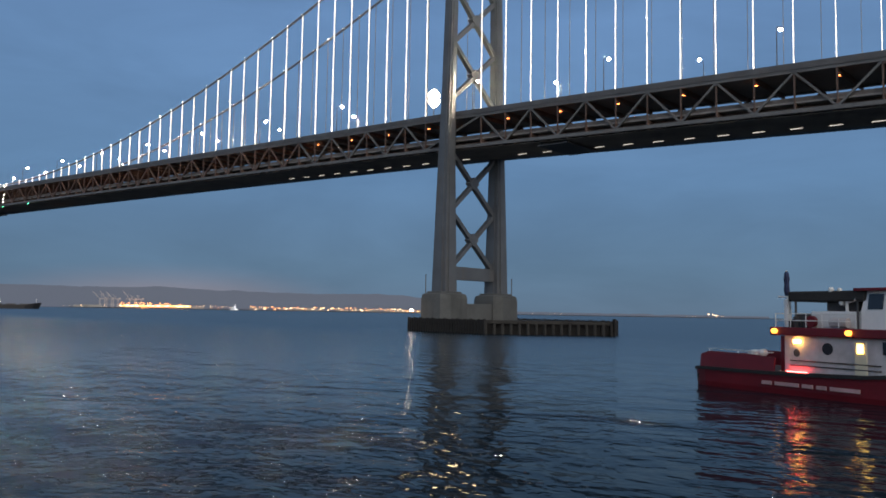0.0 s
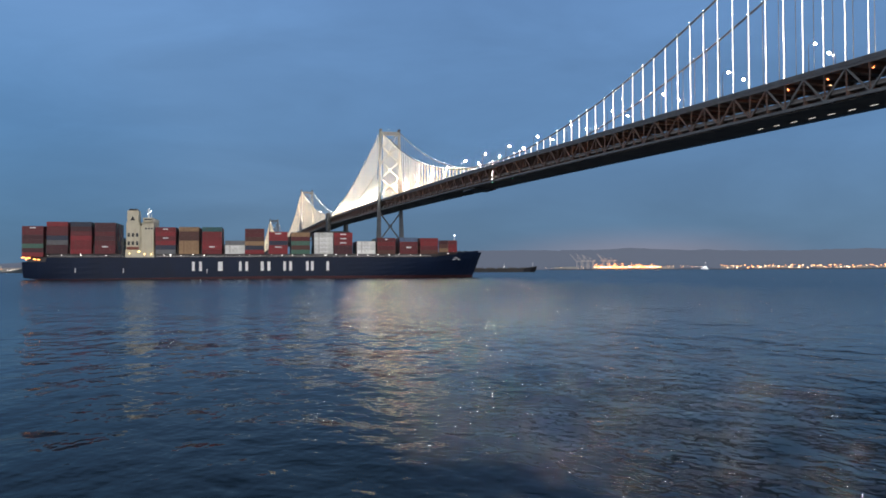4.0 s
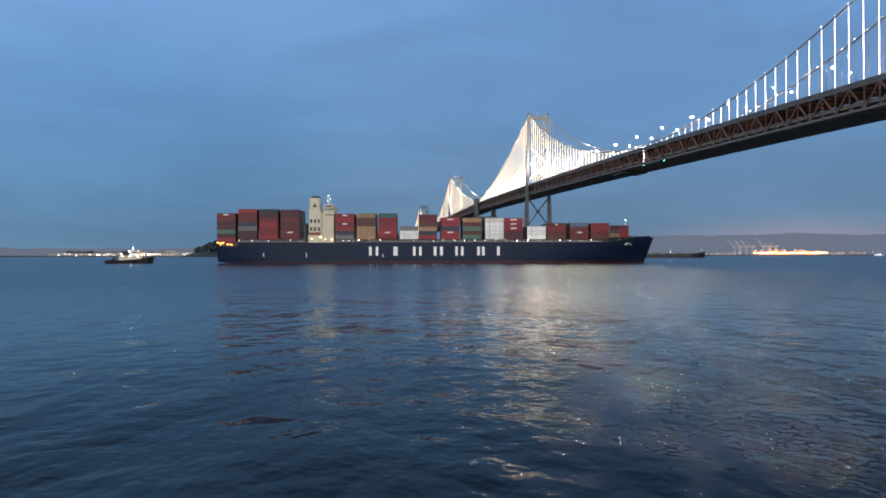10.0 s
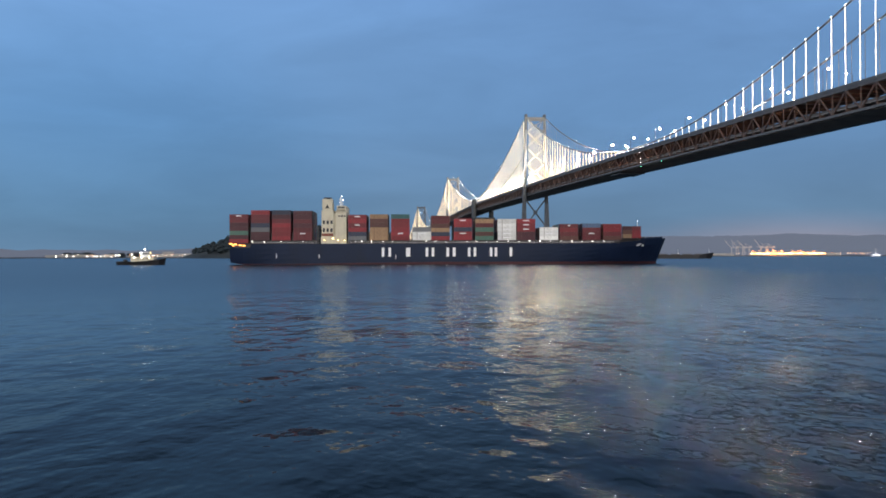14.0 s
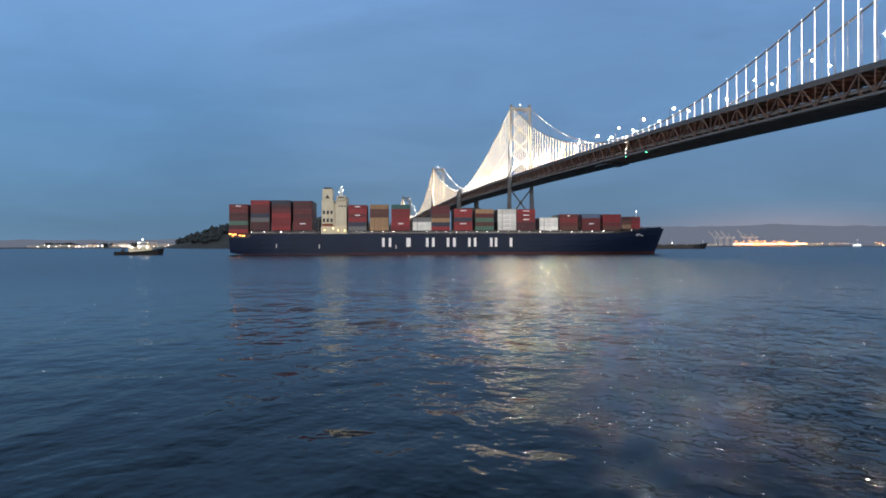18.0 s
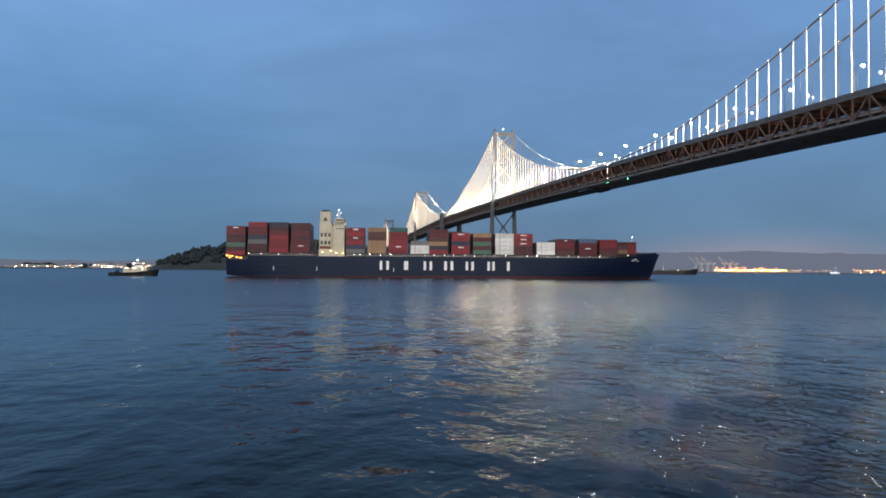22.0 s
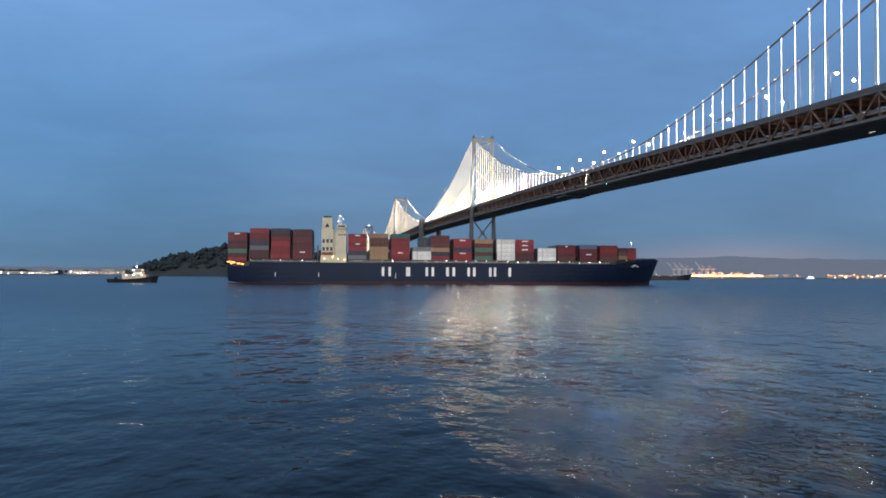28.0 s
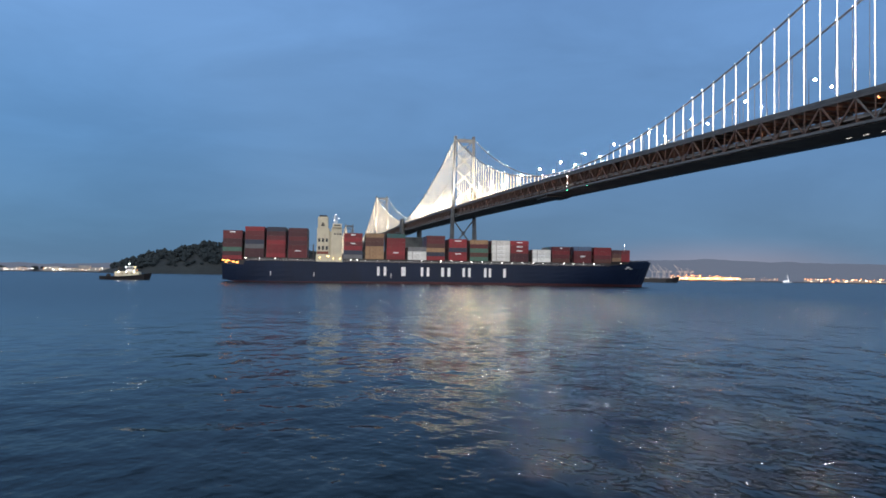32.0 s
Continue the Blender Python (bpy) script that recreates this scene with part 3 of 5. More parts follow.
bridge_span()
tower(W2, 142.3, [72, 90, 108, 126, 140], [19.3, 37, 55.2], 11.8)
tower(W3, 155.5, [86, 104, 122, 139, 152], [12.5, 38, 66], 9.0)
tower(W5, 155.5, [86, 104, 122, 139, 152], [12.5, 38, 66], 9.0)
tower(W6, 142.3, [72, 90, 108, 126, 140], [19.3, 37, 55.2], 9.0)
pier(W2, 11.9, 3.3)
for x in (W3, W5, W6):
    pier(x, 9.1, 2.0)
fender()
main_cables()
anchorage()


def street_lamp_mesh():
    pole = Shape().tube([(0, 0, -1.0), (0, 0, 9.6)], [0.16, 0.09], 6).mesh("pole", STEEL_DARK)
    arm = Shape().tube([(0, 0, 9.5), (0, -0.8, 10.2), (0, -2.2, 10.4)], 0.07, 5).mesh("arm", STEEL_DARK)
    head = Shape().box(-0.32, 0.32, -3.1, -2.1, 10.22, 10.52, bev=0.06).mesh("lamp_head", STEEL_DARK)
    return pole, arm, head


def street_lamps():
    pole, arm, head = street_lamp_mesh()
    bulbs = {size: Shape().ball((0, -2.6, 10.1), size, 12, 1.0).mesh("bulb", STREET) for size in (0.36, 0.34, 0.32, 0.28, 0.24)}
    for side in (0, 1):
        for k in range(-22, 3):
            x = 27.0 + 45.72 * k if side else (-9.8 if k < 0 else 7.3) + 45.72 * k
            if abs(x - W2) < 3 or abs(x - W3) < 6:
                continue
            y = WIDE - 0.7 if side else 0.7
            s = thing("street_lamp", "tall steel street lamp shining on the upper deck", "lamp", "street lamps on the bridge",
                      at=pose(x, y, deck_top(x), 0, 0, 0 if side else 180))
            part("pole", pole, STEEL_DARK, s)
            a = part("arm", arm, STEEL_DARK, s)
            part("lamp_head", head, STEEL_DARK, a)
            size = (0.34 if side else 0.36) if x > -127 else (0.24 if side else 0.28) if x > -225 else (0.24 if side else 0.32)
            part("bulb", bulbs[size], STREET, a, "glowing warm bulb")


street_lamps()


def flood_lamp():
    f = thing("flood_lamp", "bank of strong warm flood lamps by the bridge tower", "lamp", at=pose(-19, 12.0, deck_top(-19) - 1.0, 0, 0, 42))
    part("post", Shape().box(-0.15, 0.15, 0.5, 0.8, 0, 14.5), STEEL_DARK, f)
    # seven oversized lenses give the lamp's glare a shape
    for x, z in ((-0.9, 10.0), (0.9, 10.0), (0, 9.0), (0, 11.0), (-0.9, 12.0), (0.9, 12.0), (0, 13.0)):
        h = part("housing", Shape().box(x - 0.9, x + 0.9, 0.0, 0.5, z - 0.8, z + 0.8, bev=0.1), STEEL_DARK, f)
        part("lens", Shape().ball((x, -0.2, z), 1.08, 16), FLOOD, h, "glowing flood light lens, enlarged to the size of its glare")


flood_lamp()


def tower_lamp():
    t = thing("tower_lamp", "pair of small warm lamps on a post beside the bridge tower", "lamp", at=pose(-5.8, 17.3, deck_top(-5.8) - 0.9))
    part("post", Shape().tube([(0, 0, 0), (0, 0, 16.2)], [0.16, 0.09], 6), STEEL_DARK, t)
    part("crossarm", Shape().beam((-6.6, 0, 13.6), (0.4, 0, 15.6), 0.16, 0.16), STEEL_DARK, t)
    for x, z, size in ((0.3, 16.2, 0.34), (-6.0, 14.0, 0.6), (-5.0, 14.5, 0.45)):
        part("lamp_head", Shape().ball((x, -0.5, z), size, 12), FLOOD, t, "glowing warm lamp")


tower_lamp()


def tower_fill(x0):
    """A pair of unseen flood lamps, added on the roadway to brighten a far tower."""
    for k, y in enumerate((5.0, 15.1)):
        z = deck_top(x0 + 30)
        f = thing("tower_fill_lamp", "added lamp on the roadway brightening the bridge tower", "lamp", "flood lamps of the towers", at=pose(x0 + 30, y, z, 0, 0, 90))
        part("post", Shape().box(-0.12, 0.12, -0.12, 0.12, -0.9, 1.6), STEEL_DARK, f)
        part("housing", Shape().box(-0.8, 0.8, -0.3, 0.3, 1.6, 2.6, bev=0.1), STEEL_DARK, f)
        lamp = bpy.data.lights.new("tower_fill", "SPOT")
        lamp.energy, lamp.spot_size, lamp.spot_blend, lamp.shadow_soft_size = 330000.0, radians(75), 0.5, 0.5
        lamp.color = (1.0, 0.86, 0.68)
        ob = new("tower_fill", lamp)
        ob.matrix_basis = look((x0 + 29.2, y, z + 3.2), (x0, y, 128))


tower_fill(W3)
tower_fill(W5)

# ---- vessels ----
NAVY = paint("navy_hull_paint", (0.0060, 0.0145, 0.040), 0.50, 0.0, 0.05, 0.22, 0.05, 0.8, rust=(0.010, 0.014, 0.026))
NAVY.node_tree.nodes["Principled BSDF"].inputs["Specular IOR Level"].default_value = 0.3
BOOT_RED = paint("boot_topping_red", (0.050, 0.012, 0.014), 0.7, 0.0, 0.08, 0.35, 0.1, 1.0)
CREAM = paint("cream_paint", (0.58, 0.535, 0.40), 0.55, 0.0, 0.2, 0.12, 0.05, 2.0, rust=(0.45, 0.33, 0.2))
WHITE = paint("white_paint", (0.74, 0.75, 0.74), 0.5, 0.0, 0.3, 0.10, 0.05, 3.0, rust=(0.5, 0.46, 0.42))
GLASS = paint("dark_window_glass", (0.015, 0.018, 0.022), 0.08, 0.0, 1.0, 0.1)
BLACK = paint("black_paint", (0.010, 0.010, 0.012), 0.5, 0.0, 0.4, 0.3)
DECK_GREY = paint("dark_deck_paint", (0.06, 0.055, 0.055), 0.7, 0.0, 0.2, 0.3, 0.1)
PALE_RED = paint("faded_lettering", (0.48, 0.30, 0.30), 0.6)
# white paint toned pinkish for the red lamps' light, with worn patches
CABIN_WALL = paint("weathered_red_lit_paint", (0.50, 0.47, 0.47), 0.55, 0.0, 0.7, 0.2, 0.1, 3.0, rust=(0.30, 0.24, 0.22))
MARK = paint("white_hull_marking", (0.86, 0.87, 0.87), 0.5, 0.0, 0.3, 0.08)
FIRE_RED = paint("fireboat_red_paint", (0.15, 0.006, 0.012), 0.5, 0.0, 0.4, 0.2, 0.05, 4.0)
RUBBER = paint("black_rubber", (0.018, 0.018, 0.018), 0.8, 0.0, 1.0, 0.3, 0.2)
FLAG = paint("dark_blue_flag_cloth", (0.02, 0.03, 0.08), 0.9, 0.0, 3.0, 0.3)
LAMP_W = glow("ship_deck_lamp", (1.0, 0.92, 0.78), 16.0)
LAMP_COOL = glow("ship_mast_lamp", (0.85, 0.93, 1.0), 14.0)
LAMP_Y = glow("ship_house_lamp", (1.0, 0.72, 0.30), 5.0)
LAMP_O = glow("orange_deck_lamp", (1.0, 0.36, 0.08), 5.0)
AMBER = glow("amber_warning_lamp", (1.0, 0.42, 0.06), 3.6)
WALL_LAMP = glow("cabin_wall_lamp", (1.0, 0.50, 0.11), 26.0)
RED_LAMP = glow("low_red_lamp", (1.0, 0.06, 0.06), 22.0)
CABIN_Y = glow("yellow_cabin_lamp", (1.0, 0.58, 0.14), 8.0)

BOXES = {n: paint("container_" + n, c, 0.5, 0.0, 0.5, 0.2, 0.05, 3.0, rust=(0.10, 0.05, 0.035), obrandom=0.22) for n, c in {
    "red": (0.2021, 0.0146, 0.0215), "dark_red": (0.1075, 0.0138, 0.0189), "maroon": (0.0585, 0.0129, 0.0198), "brown": (0.0860, 0.0318, 0.0249),
    "tan": (0.2924, 0.1806, 0.0946), "green": (0.0516, 0.1290, 0.0946), "teal": (0.0258, 0.1161, 0.1204), "navy": (0.0189, 0.0284, 0.0559),
    "grey": (0.1376, 0.1462, 0.1548), "white": (0.7224, 0.7310, 0.6966), "blue": (0.0688, 0.1118, 0.1892)}.items()}

SHIP_TH = 4.47


def ship_pose(t, x=-391.9, y=-122.7, v=2.5):
    s = v * (t - 13)
    a = radians(SHIP_TH)
    return pose(x + s * math.sin(a), y + s * math.cos(a), 0, 0, 0, -SHIP_TH)


def hull_rings(levels, low, wide_at, deck_at, fractions):
    """Rings of a ship's hull along y from stern to stem; levels are heights from low to high as shares of the side."""
    rings = []
    for f in fractions:
        zs = [low(f) + (deck_at(f) - low(f)) * s for s in levels]
        right = [wide_at(f, z) for z in zs]
        rings.append([(x, y, z) for (x, y), z in zip(right, zs)] + [(-x, y, z) for (x, y), z in reversed(list(zip(right, zs)))])
    return rings


def container_ship():
    ship = thing("container_ship", "dark navy container ship loaded with stacked containers", "ship")
    fr = [0, 0.012, 0.03, 0.046, 0.05, 0.06, 0.1, 0.16, 0.3, 0.5, 0.66, 0.74, 0.8, 0.85, 0.89, 0.92, 0.945, 0.965, 0.98, 0.992, 1.0]

    def deck(f):
        return 13.8 + np.interp(f, [0, 0.046, 0.05, 0.86, 0.93, 1.0], [-2.6, -2.6, 0, 0, 1.9, 3.6])

    def wide(f, z):
        stem = 140.5 + 6.8 * max(z, -1) / 17.0
        y = -147 + f * (stem + 147)
        hi = np.interp(f, [0, 0.03, 0.1, 0.84, 0.9, 0.945, 0.975, 0.992, 1], [15.2, 15.9, 16.1, 16.1, 14.8, 11.6, 7.0, 3.2, 0.35])
        lo = np.interp(f, [0, 0.03, 0.1, 0.18, 0.7, 0.8, 0.88, 0.94, 0.98, 1], [9.5, 11.6, 14.4, 15.9, 16.1, 13.2, 8.6, 4.4, 1.7, 0.3])
        s = min(1, max(0, (z + 1) / 14.5)) ** 0.75
        return lo + (hi - lo) * s, y

    low_n = lambda f: np.interp(f, [0, 0.03, 0.07, 0.2, 0.4], [1.3, 0.7, 0.4, 0.7, 1.6])
    part("hull", Shape().loft(hull_rings([0, 0.25, 0.5, 0.75, 1.0], low_n, wide, deck, fr)), NAVY, ship, "dark navy steel hull", smooth=False)
    low_r = lambda f: np.interp(f, [0, 0.03, 0.07, 0.12], [1.2, 0.2, -1.2, -4])
    part("boot_topping", Shape().loft(hull_rings([0, 0.5, 1.0], low_r, lambda f, z: (wide(f, z)[0] + 0.03, wide(f, z)[1]), lambda f: low_n(f) - 0.02, fr[1:])), BOOT_RED, ship, "dull red band along the waterline")
    # bulwark and deck gear
    part("forecastle_bulwark", Shape().loft([[(wide(f, 17)[0] * s, wide(f, 17)[1], deck(f) + h) for s, h in ((1, 0), (1, 1.3), (0.96, 1.3), (0.96, 0), (-0.96, 0), (-0.96, 1.3), (-1, 1.3), (-1, 0))] for f in (0.93, 0.95, 0.965, 0.98, 0.99)]), NAVY, ship)
    part("hatch_coaming", Shape().box(-15.2, 15.2, -131, -90, 13.7, 16.1).box(-14.6, 14.6, -144, -131, 11.0, 14.2).box(-15.2, 15.2, -69, 112, 13.7, 16.0).box(-12, 12, 112, 126.5, 13.9, 17.2), DECK_GREY, ship, "dark hatch coamings under the containers")
    part("side_rail", Shape().beam((15.9, -132, 14.9), (15.9, 108, 14.9), 0.08, 0.08).beam((15.9, -132, 14.4), (15.9, 108, 14.4), 0.08, 0.08), WHITE, ship)
    for k in range(2, 34):
        part("rail_post", Shape().box(15.86, 15.94, -146 + 7.6 * k, -145.9 + 7.6 * k, 13.8, 14.95), WHITE, ship)
    # deckhouse: funnel casing aft, bridge tower forward
    house = part("deckhouse", Shape().box(-14.5, 15.2, -87, -70, 13.8, 18.5, bev=0.15).box(-13.5, 14.6, -77.2, -70.2, 18.5, 36.2, bev=0.15).box(-7.5, 13.6, -78.7, -77.1, 18.4, 34.0), CREAM, ship, "cream painted deckhouse lit by deck lamps")
    part("casing", Shape().box(-8, 14.8, -86.6, -78.6, 18.5, 36.0, bev=0.15).box(4, 14.4, -86.2, -79.4, 36.0, 43.4, bev=0.3), CREAM, ship, "cream funnel casing")
    part("funnel_top", Shape().box(5.5, 12.5, -85.2, -80.4, 43.4, 44.6, bev=0.2), BLACK, ship, "black funnel top")
    part("funnel_mark", Shape().add([(14.45, -84.3, 37.2), (14.45, -81.3, 37.2), (14.45, -82.8, 40.0), (14.41, -84.3, 37.2), (14.41, -81.3, 37.2), (14.41, -82.8, 40.0)], [(0, 1, 2), (5, 4, 3), (0, 3, 4, 1), (1, 4, 5, 2), (2, 5, 3, 0)]), BLACK, ship, "dark triangle on the funnel")
    for zz in (21.6, 26.8):
        for k in range(3):
            part("opening", Shape().box(14.78, 14.86, -85.8 + 2.5 * k, -84.3 + 2.5 * k, zz, zz + 2.4), GLASS, house, "dark square opening")
    part("lit_bay", Shape().box(14.81, 14.9, -86.3, -79.0, 18.8, 20.6), paint("rust_red_deck", (0.20, 0.06, 0.04), 0.7), house, "rust red recess over the lower deck")
    for k in range(3):
        part("window", Shape().box(14.58, 14.66, -75.4 + 1.8 * k, -74.4 + 1.8 * k, 31.6, 32.7), GLASS, house)
    wing = part("bridge_wing", Shape().box(-16.2, 16.3, -76.5, -70.6, 36.2, 38.9, bev=0.2), CREAM, ship, "cream bridge with wings")
    part("bridge_window", Shape().box(16.28, 16.36, -75.6, -71.2, 37.2, 38.3), GLASS, wing)
    part("radar_mast", Shape().box(-0.4, 0.4, -75.6, -74.8, 38.9, 45.5).box(-3, 3, -75.3, -75.1, 42.6, 42.9).box(-0.1, 0.1, -76.8, -73.4, 44.2, 44.4).box(9.8, 10.1, -73.8, -73.5, 38.9, 42.4).box(-7.1, -6.8, -74.5, -74.2, 38.9, 43.0), WHITE, ship)
    for x, y, z, m in ((-0.2, -74.6, 45.9, LAMP_COOL), (9.9, -72.6, 42.8, LAMP_COOL), (0.3, -75.9, 42.2, LAMP_COOL)):
        part("mast_light", Shape().ball((x, y, z), 0.24, 8), m, ship, "bright mast light")
    part("crane_post", Shape().box(14.2, 15.0, -89.2, -88.4, 13.8, 25), DECK_GREY, ship)
    part("foremast", Shape().tube([(0, 128, 16), (0, 128, 28.6)], [0.35, 0.18], 6).beam((-1.5, 128, 24), (1.5, 128, 24), 0.2, 0.2), WHITE, ship)
    part("foremast_light", Shape().ball((0.4, 128, 29.2), 0.28, 8), LAMP_COOL, ship, "bright foremast light")
    for u in (131, 136):
        part("windlass", Shape().box(-4, 4, u - 1, u + 1, 15.6, 18.2, bev=0.2), DECK_GREY, ship)
    # lamps along the side deck
    us = [-132, -124, -113, -98.5, -64, -60, -53.6, -46.3, -39.6, -17.2, -11, -4.3, 2.4, 9.5, 16, 23.2, 30, 37.3, 44.2, 51.4, 58.5, 65.5, 72.4, 79.8, 86.4, 93.5, 101, 120]
    bulb = Shape().ball((0, 0, 0), 0.17, 8).mesh("deck_lamp", LAMP_W)
    big = Shape().ball((0, 0, 0), 0.23, 8).mesh("deck_lamp", LAMP_W)
    for i, u in enumerate(us):
        z = 15.3 + (0.8 if u > 105 else 0)
        part("deck_lamp", big if i % 3 == 2 else bulb, LAMP_W, ship, "white deck lamp", at=Matrix.Translation((15.75, u, z)))
        part("lamp_bracket", Shape().box(15.3, 15.7, u - 0.1, u + 0.1, z - 1.6, z + 0.2), DECK_GREY, ship)
    for y, z, w in ((-84.5, 16.4, 0.6), (-79.0, 17.4, 0.9), (-75.6, 16.2, 0.7), (-71.4, 16.0, 0.6)):
        part("house_lamp", Shape().box(15.3, 15.8, y - w / 2, y + w / 2, z - 0.3, z + 0.3), LAMP_Y, ship, "warm lamp at the foot of the deckhouse")
    for k, (y, z, w) in enumerate(((-146.0, 16.2, 1.9), (-143.2, 15.9, 2.2), (-139.8, 15.2, 1.4), (-137.4, 14.9, 1.5), (-144.5, 15.0, 0.8))):
        part("mooring_deck_lamp", Shape().box(14.75, 15.05, y - w / 2, y + w / 2, z - 2.65, z - 2.0), LAMP_O, ship, "orange lamp on the mooring deck")
    # plain white bars along the side
    for u, w in ((-46.0, 1.7), (-41.6, 1.7), (-29.4, 2.8), (-17.0, 1.7), (-13.0, 1.7), (-3.2, 1.9), (1.0, 1.9), (11.0, 1.7), (14.8, 1.7), (25.6, 1.7), (28.8, 1.7), (38.8, 1.8)):
        part("hull_marking", Shape().box(16.13, 16.20, u - w / 2, u + w / 2, 5.2, 11.1), MARK, ship, "plain white painted bar on the hull")
    for a, z in ((124.5, 12.4), (128.0, 12.4), (126.2, 13.3)):
        f = (a + 147) / 292.0
        x = wide(f, z)[0]
        part("bow_mark", Shape().box(x - 0.6, x + 0.12, a - 1.2, a + 1.2, z - 0.25, z + 0.25), MARK, ship, "faint pale mark on the bow")
    for u, z in ((-116, 5.6), (-88, 5.4), (-37.6, 5.0)):
        part("draught_mark", Shape().box(16.12, 16.17, u - 0.18, u + 0.18, z - 1.2, z + 1.6), MARK, ship)
    for k in range(17):
        u = (-132.9, -119.2, -105.4)[k] if k < 3 else -55.6 + 14.3 * (k - 3)
        if u < 113:
            part("lashing_bridge", Shape().box(-15.4, 15.6, u - 0.25, u + 0.25, 13.8, 21.5), DECK_GREY, ship)
    return ship


def container_mesh(long, mat, high=2.62):
    """A steel box: corner posts and rails proud of ribbed sides; base at z = 0, length along y."""
    s, w, h = Shape(), 2.44, high
    s.box(-w / 2 + 0.06, w / 2 - 0.06, -long / 2 + 0.06, long / 2 - 0.06, 0.05, h - 0.05)
    for sx in (-1, 1):
        x = sx * (w / 2 - 0.06)
        for sy in (-1, 1):
            y = sy * (long / 2 - 0.09)
            s.box(x - 0.06, x + 0.06, y - 0.09, y + 0.09, 0, h)
        s.box(x - 0.055, x + 0.055, -long / 2, long / 2, h - 0.16, h - 0.005).box(x - 0.055, x + 0.055, -long / 2, long / 2, 0.005, 0.18)
    for k in range(1, int(long / 1.5)):
        y = -long / 2 + k * 1.5
        s.box(w / 2 - 0.07, w / 2 - 0.03, y - 0.35, y + 0.35, 0.2, h - 0.2)
    return s.mesh("container", mat)


BAYS = [  # aft end along the ship, base height, tier height, colours from the top down
    (-146.6, 14.3, 2.70, "dark_red dark_red maroon maroon green maroon red"),
    (-132.6, 16.1, 2.83, "red dark_red dark_red navy grey maroon maroon"),
    (-118.9, 16.1, 2.83, "navy maroon dark_red red red red red"),
    (-104.9, 16.1, 2.78, "maroon maroon dark_red maroon dark_red dark_red dark_red"),
    (-69.0, 16.0, 2.82, "red red dark_red red navy grey"),
    (-54.8, 16.0, 2.86, "tan brown brown tan tan tan"),
    (-40.7, 16.0, 2.86, "teal red red red red red"),
    (-26.5, 16.0, 2.86, "grey white white"),
    (-14.1, 16.0, 2.73, "dark_red dark_red brown tan navy red"),
    (0.8, 16.0, 2.88, "red red navy red red"),
    (15.1, 16.0, 2.82, "tan dark_red green brown green"),
    (30.1, 16.0, 2.82, "white white white white white"),
    (42.9, 16.0, 2.82, "red red red maroon maroon"),
    (58.2, 16.0, 2.82, "white white white"),
    (71.6, 16.0, 2.68, "dark_red red dark_red brown"),
    (86.8, 16.0, 2.75, "blue dark_red dark_red dark_red"),
    (100.8, 16.0, 2.68, "red red dark_red brown")]
LOGO_TIERS = {(0, 0): 3.4, (4, 0): 3.2, (4, 2): 3.2, (3, 5): 3.6, (6, 4): 3.4, (7, 1): 5.0, (9, 0): 4.0, (9, 3): 4.0, (11, 1): 5.0, (11, 2): 5.0, (11, 3): 5.0, (11, 4): 5.0, (12, 0): 4.0, (12, 1): 4.0, (12, 2): 4.0, (13, 1): 5.0, (15, 2): 3.6, (14, 0): 1.6}


def containers():
    made = []
    meshes = {}
    mark = {w: Shape().box(1.215, 1.245, -w / 2, w / 2, 1.35, 1.95).mesh("marking", MARK) for w in set(LOGO_TIERS.values())}
    words = {"dark_red": "dark red", "maroon": "maroon", "tan": "tan", "grey": "grey"}

    def place(color, u, z, high, long, logo=0.0):
        key = (color, round(high, 2), long)
        if key not in meshes:
            meshes[key] = container_mesh(long, BOXES[color], high - 0.03)
        c = thing("shipping_container", f"{words.get(color, color)} shipping container stacked on the ship" + (", white marking" if logo else ""), "container", "containers on the ship")
        part("box", meshes[key], BOXES[color], c)
        if logo:
            part("marking", mark[logo], MARK, c, "white marking")
        made.append((c, Matrix.Translation((14.9, u, z))))

    for b, (u, z, high, colors) in enumerate(BAYS):
        names = colors.split()
        for k, color in enumerate(names):
            place(color, u + 6.1, z + high * (len(names) - 1 - k), high, 12.19, LOGO_TIERS.get((b, k), 0.0))
    for k, (c1, c2) in enumerate((("maroon", "dark_red"), ("brown", "red"), ("tan", "red"))):
        place(c1, 116.8, 17.2 + 2.65 * (2 - k), 2.65, 6.06)
        place(c2, 123.1, 17.2 + 2.65 * (2 - k), 2.65, 6.06)
    # the rows behind, joined
    inner = Shape()
    rnd = random.Random(4)
    slots = list(BOXES)
    for b, (u, z, high, colors) in enumerate(BAYS):
        n = len(colors.split())
        for row in range(1, 12):
            for k in range(n):
                x = 14.9 - 2.52 * row
                slot = slots.index(rnd.choice(["red", "dark_red", "maroon", "brown", "navy", "grey", "green", "dark_red", "tan"]))
                inner.box(x - 1.22, x + 1.22, u + 0.02, u + 12.2, z + high * k, z + high * (k + 1) - 0.04, slot)
    ob = new("container_rows", inner.mesh("container_rows", *BOXES.values()))
    tagged(ob, "rows of stacked steel containers in mixed colours on the ship", "container", kind="stuff")
    made.append((ob, Matrix.Identity(4)))
    return made


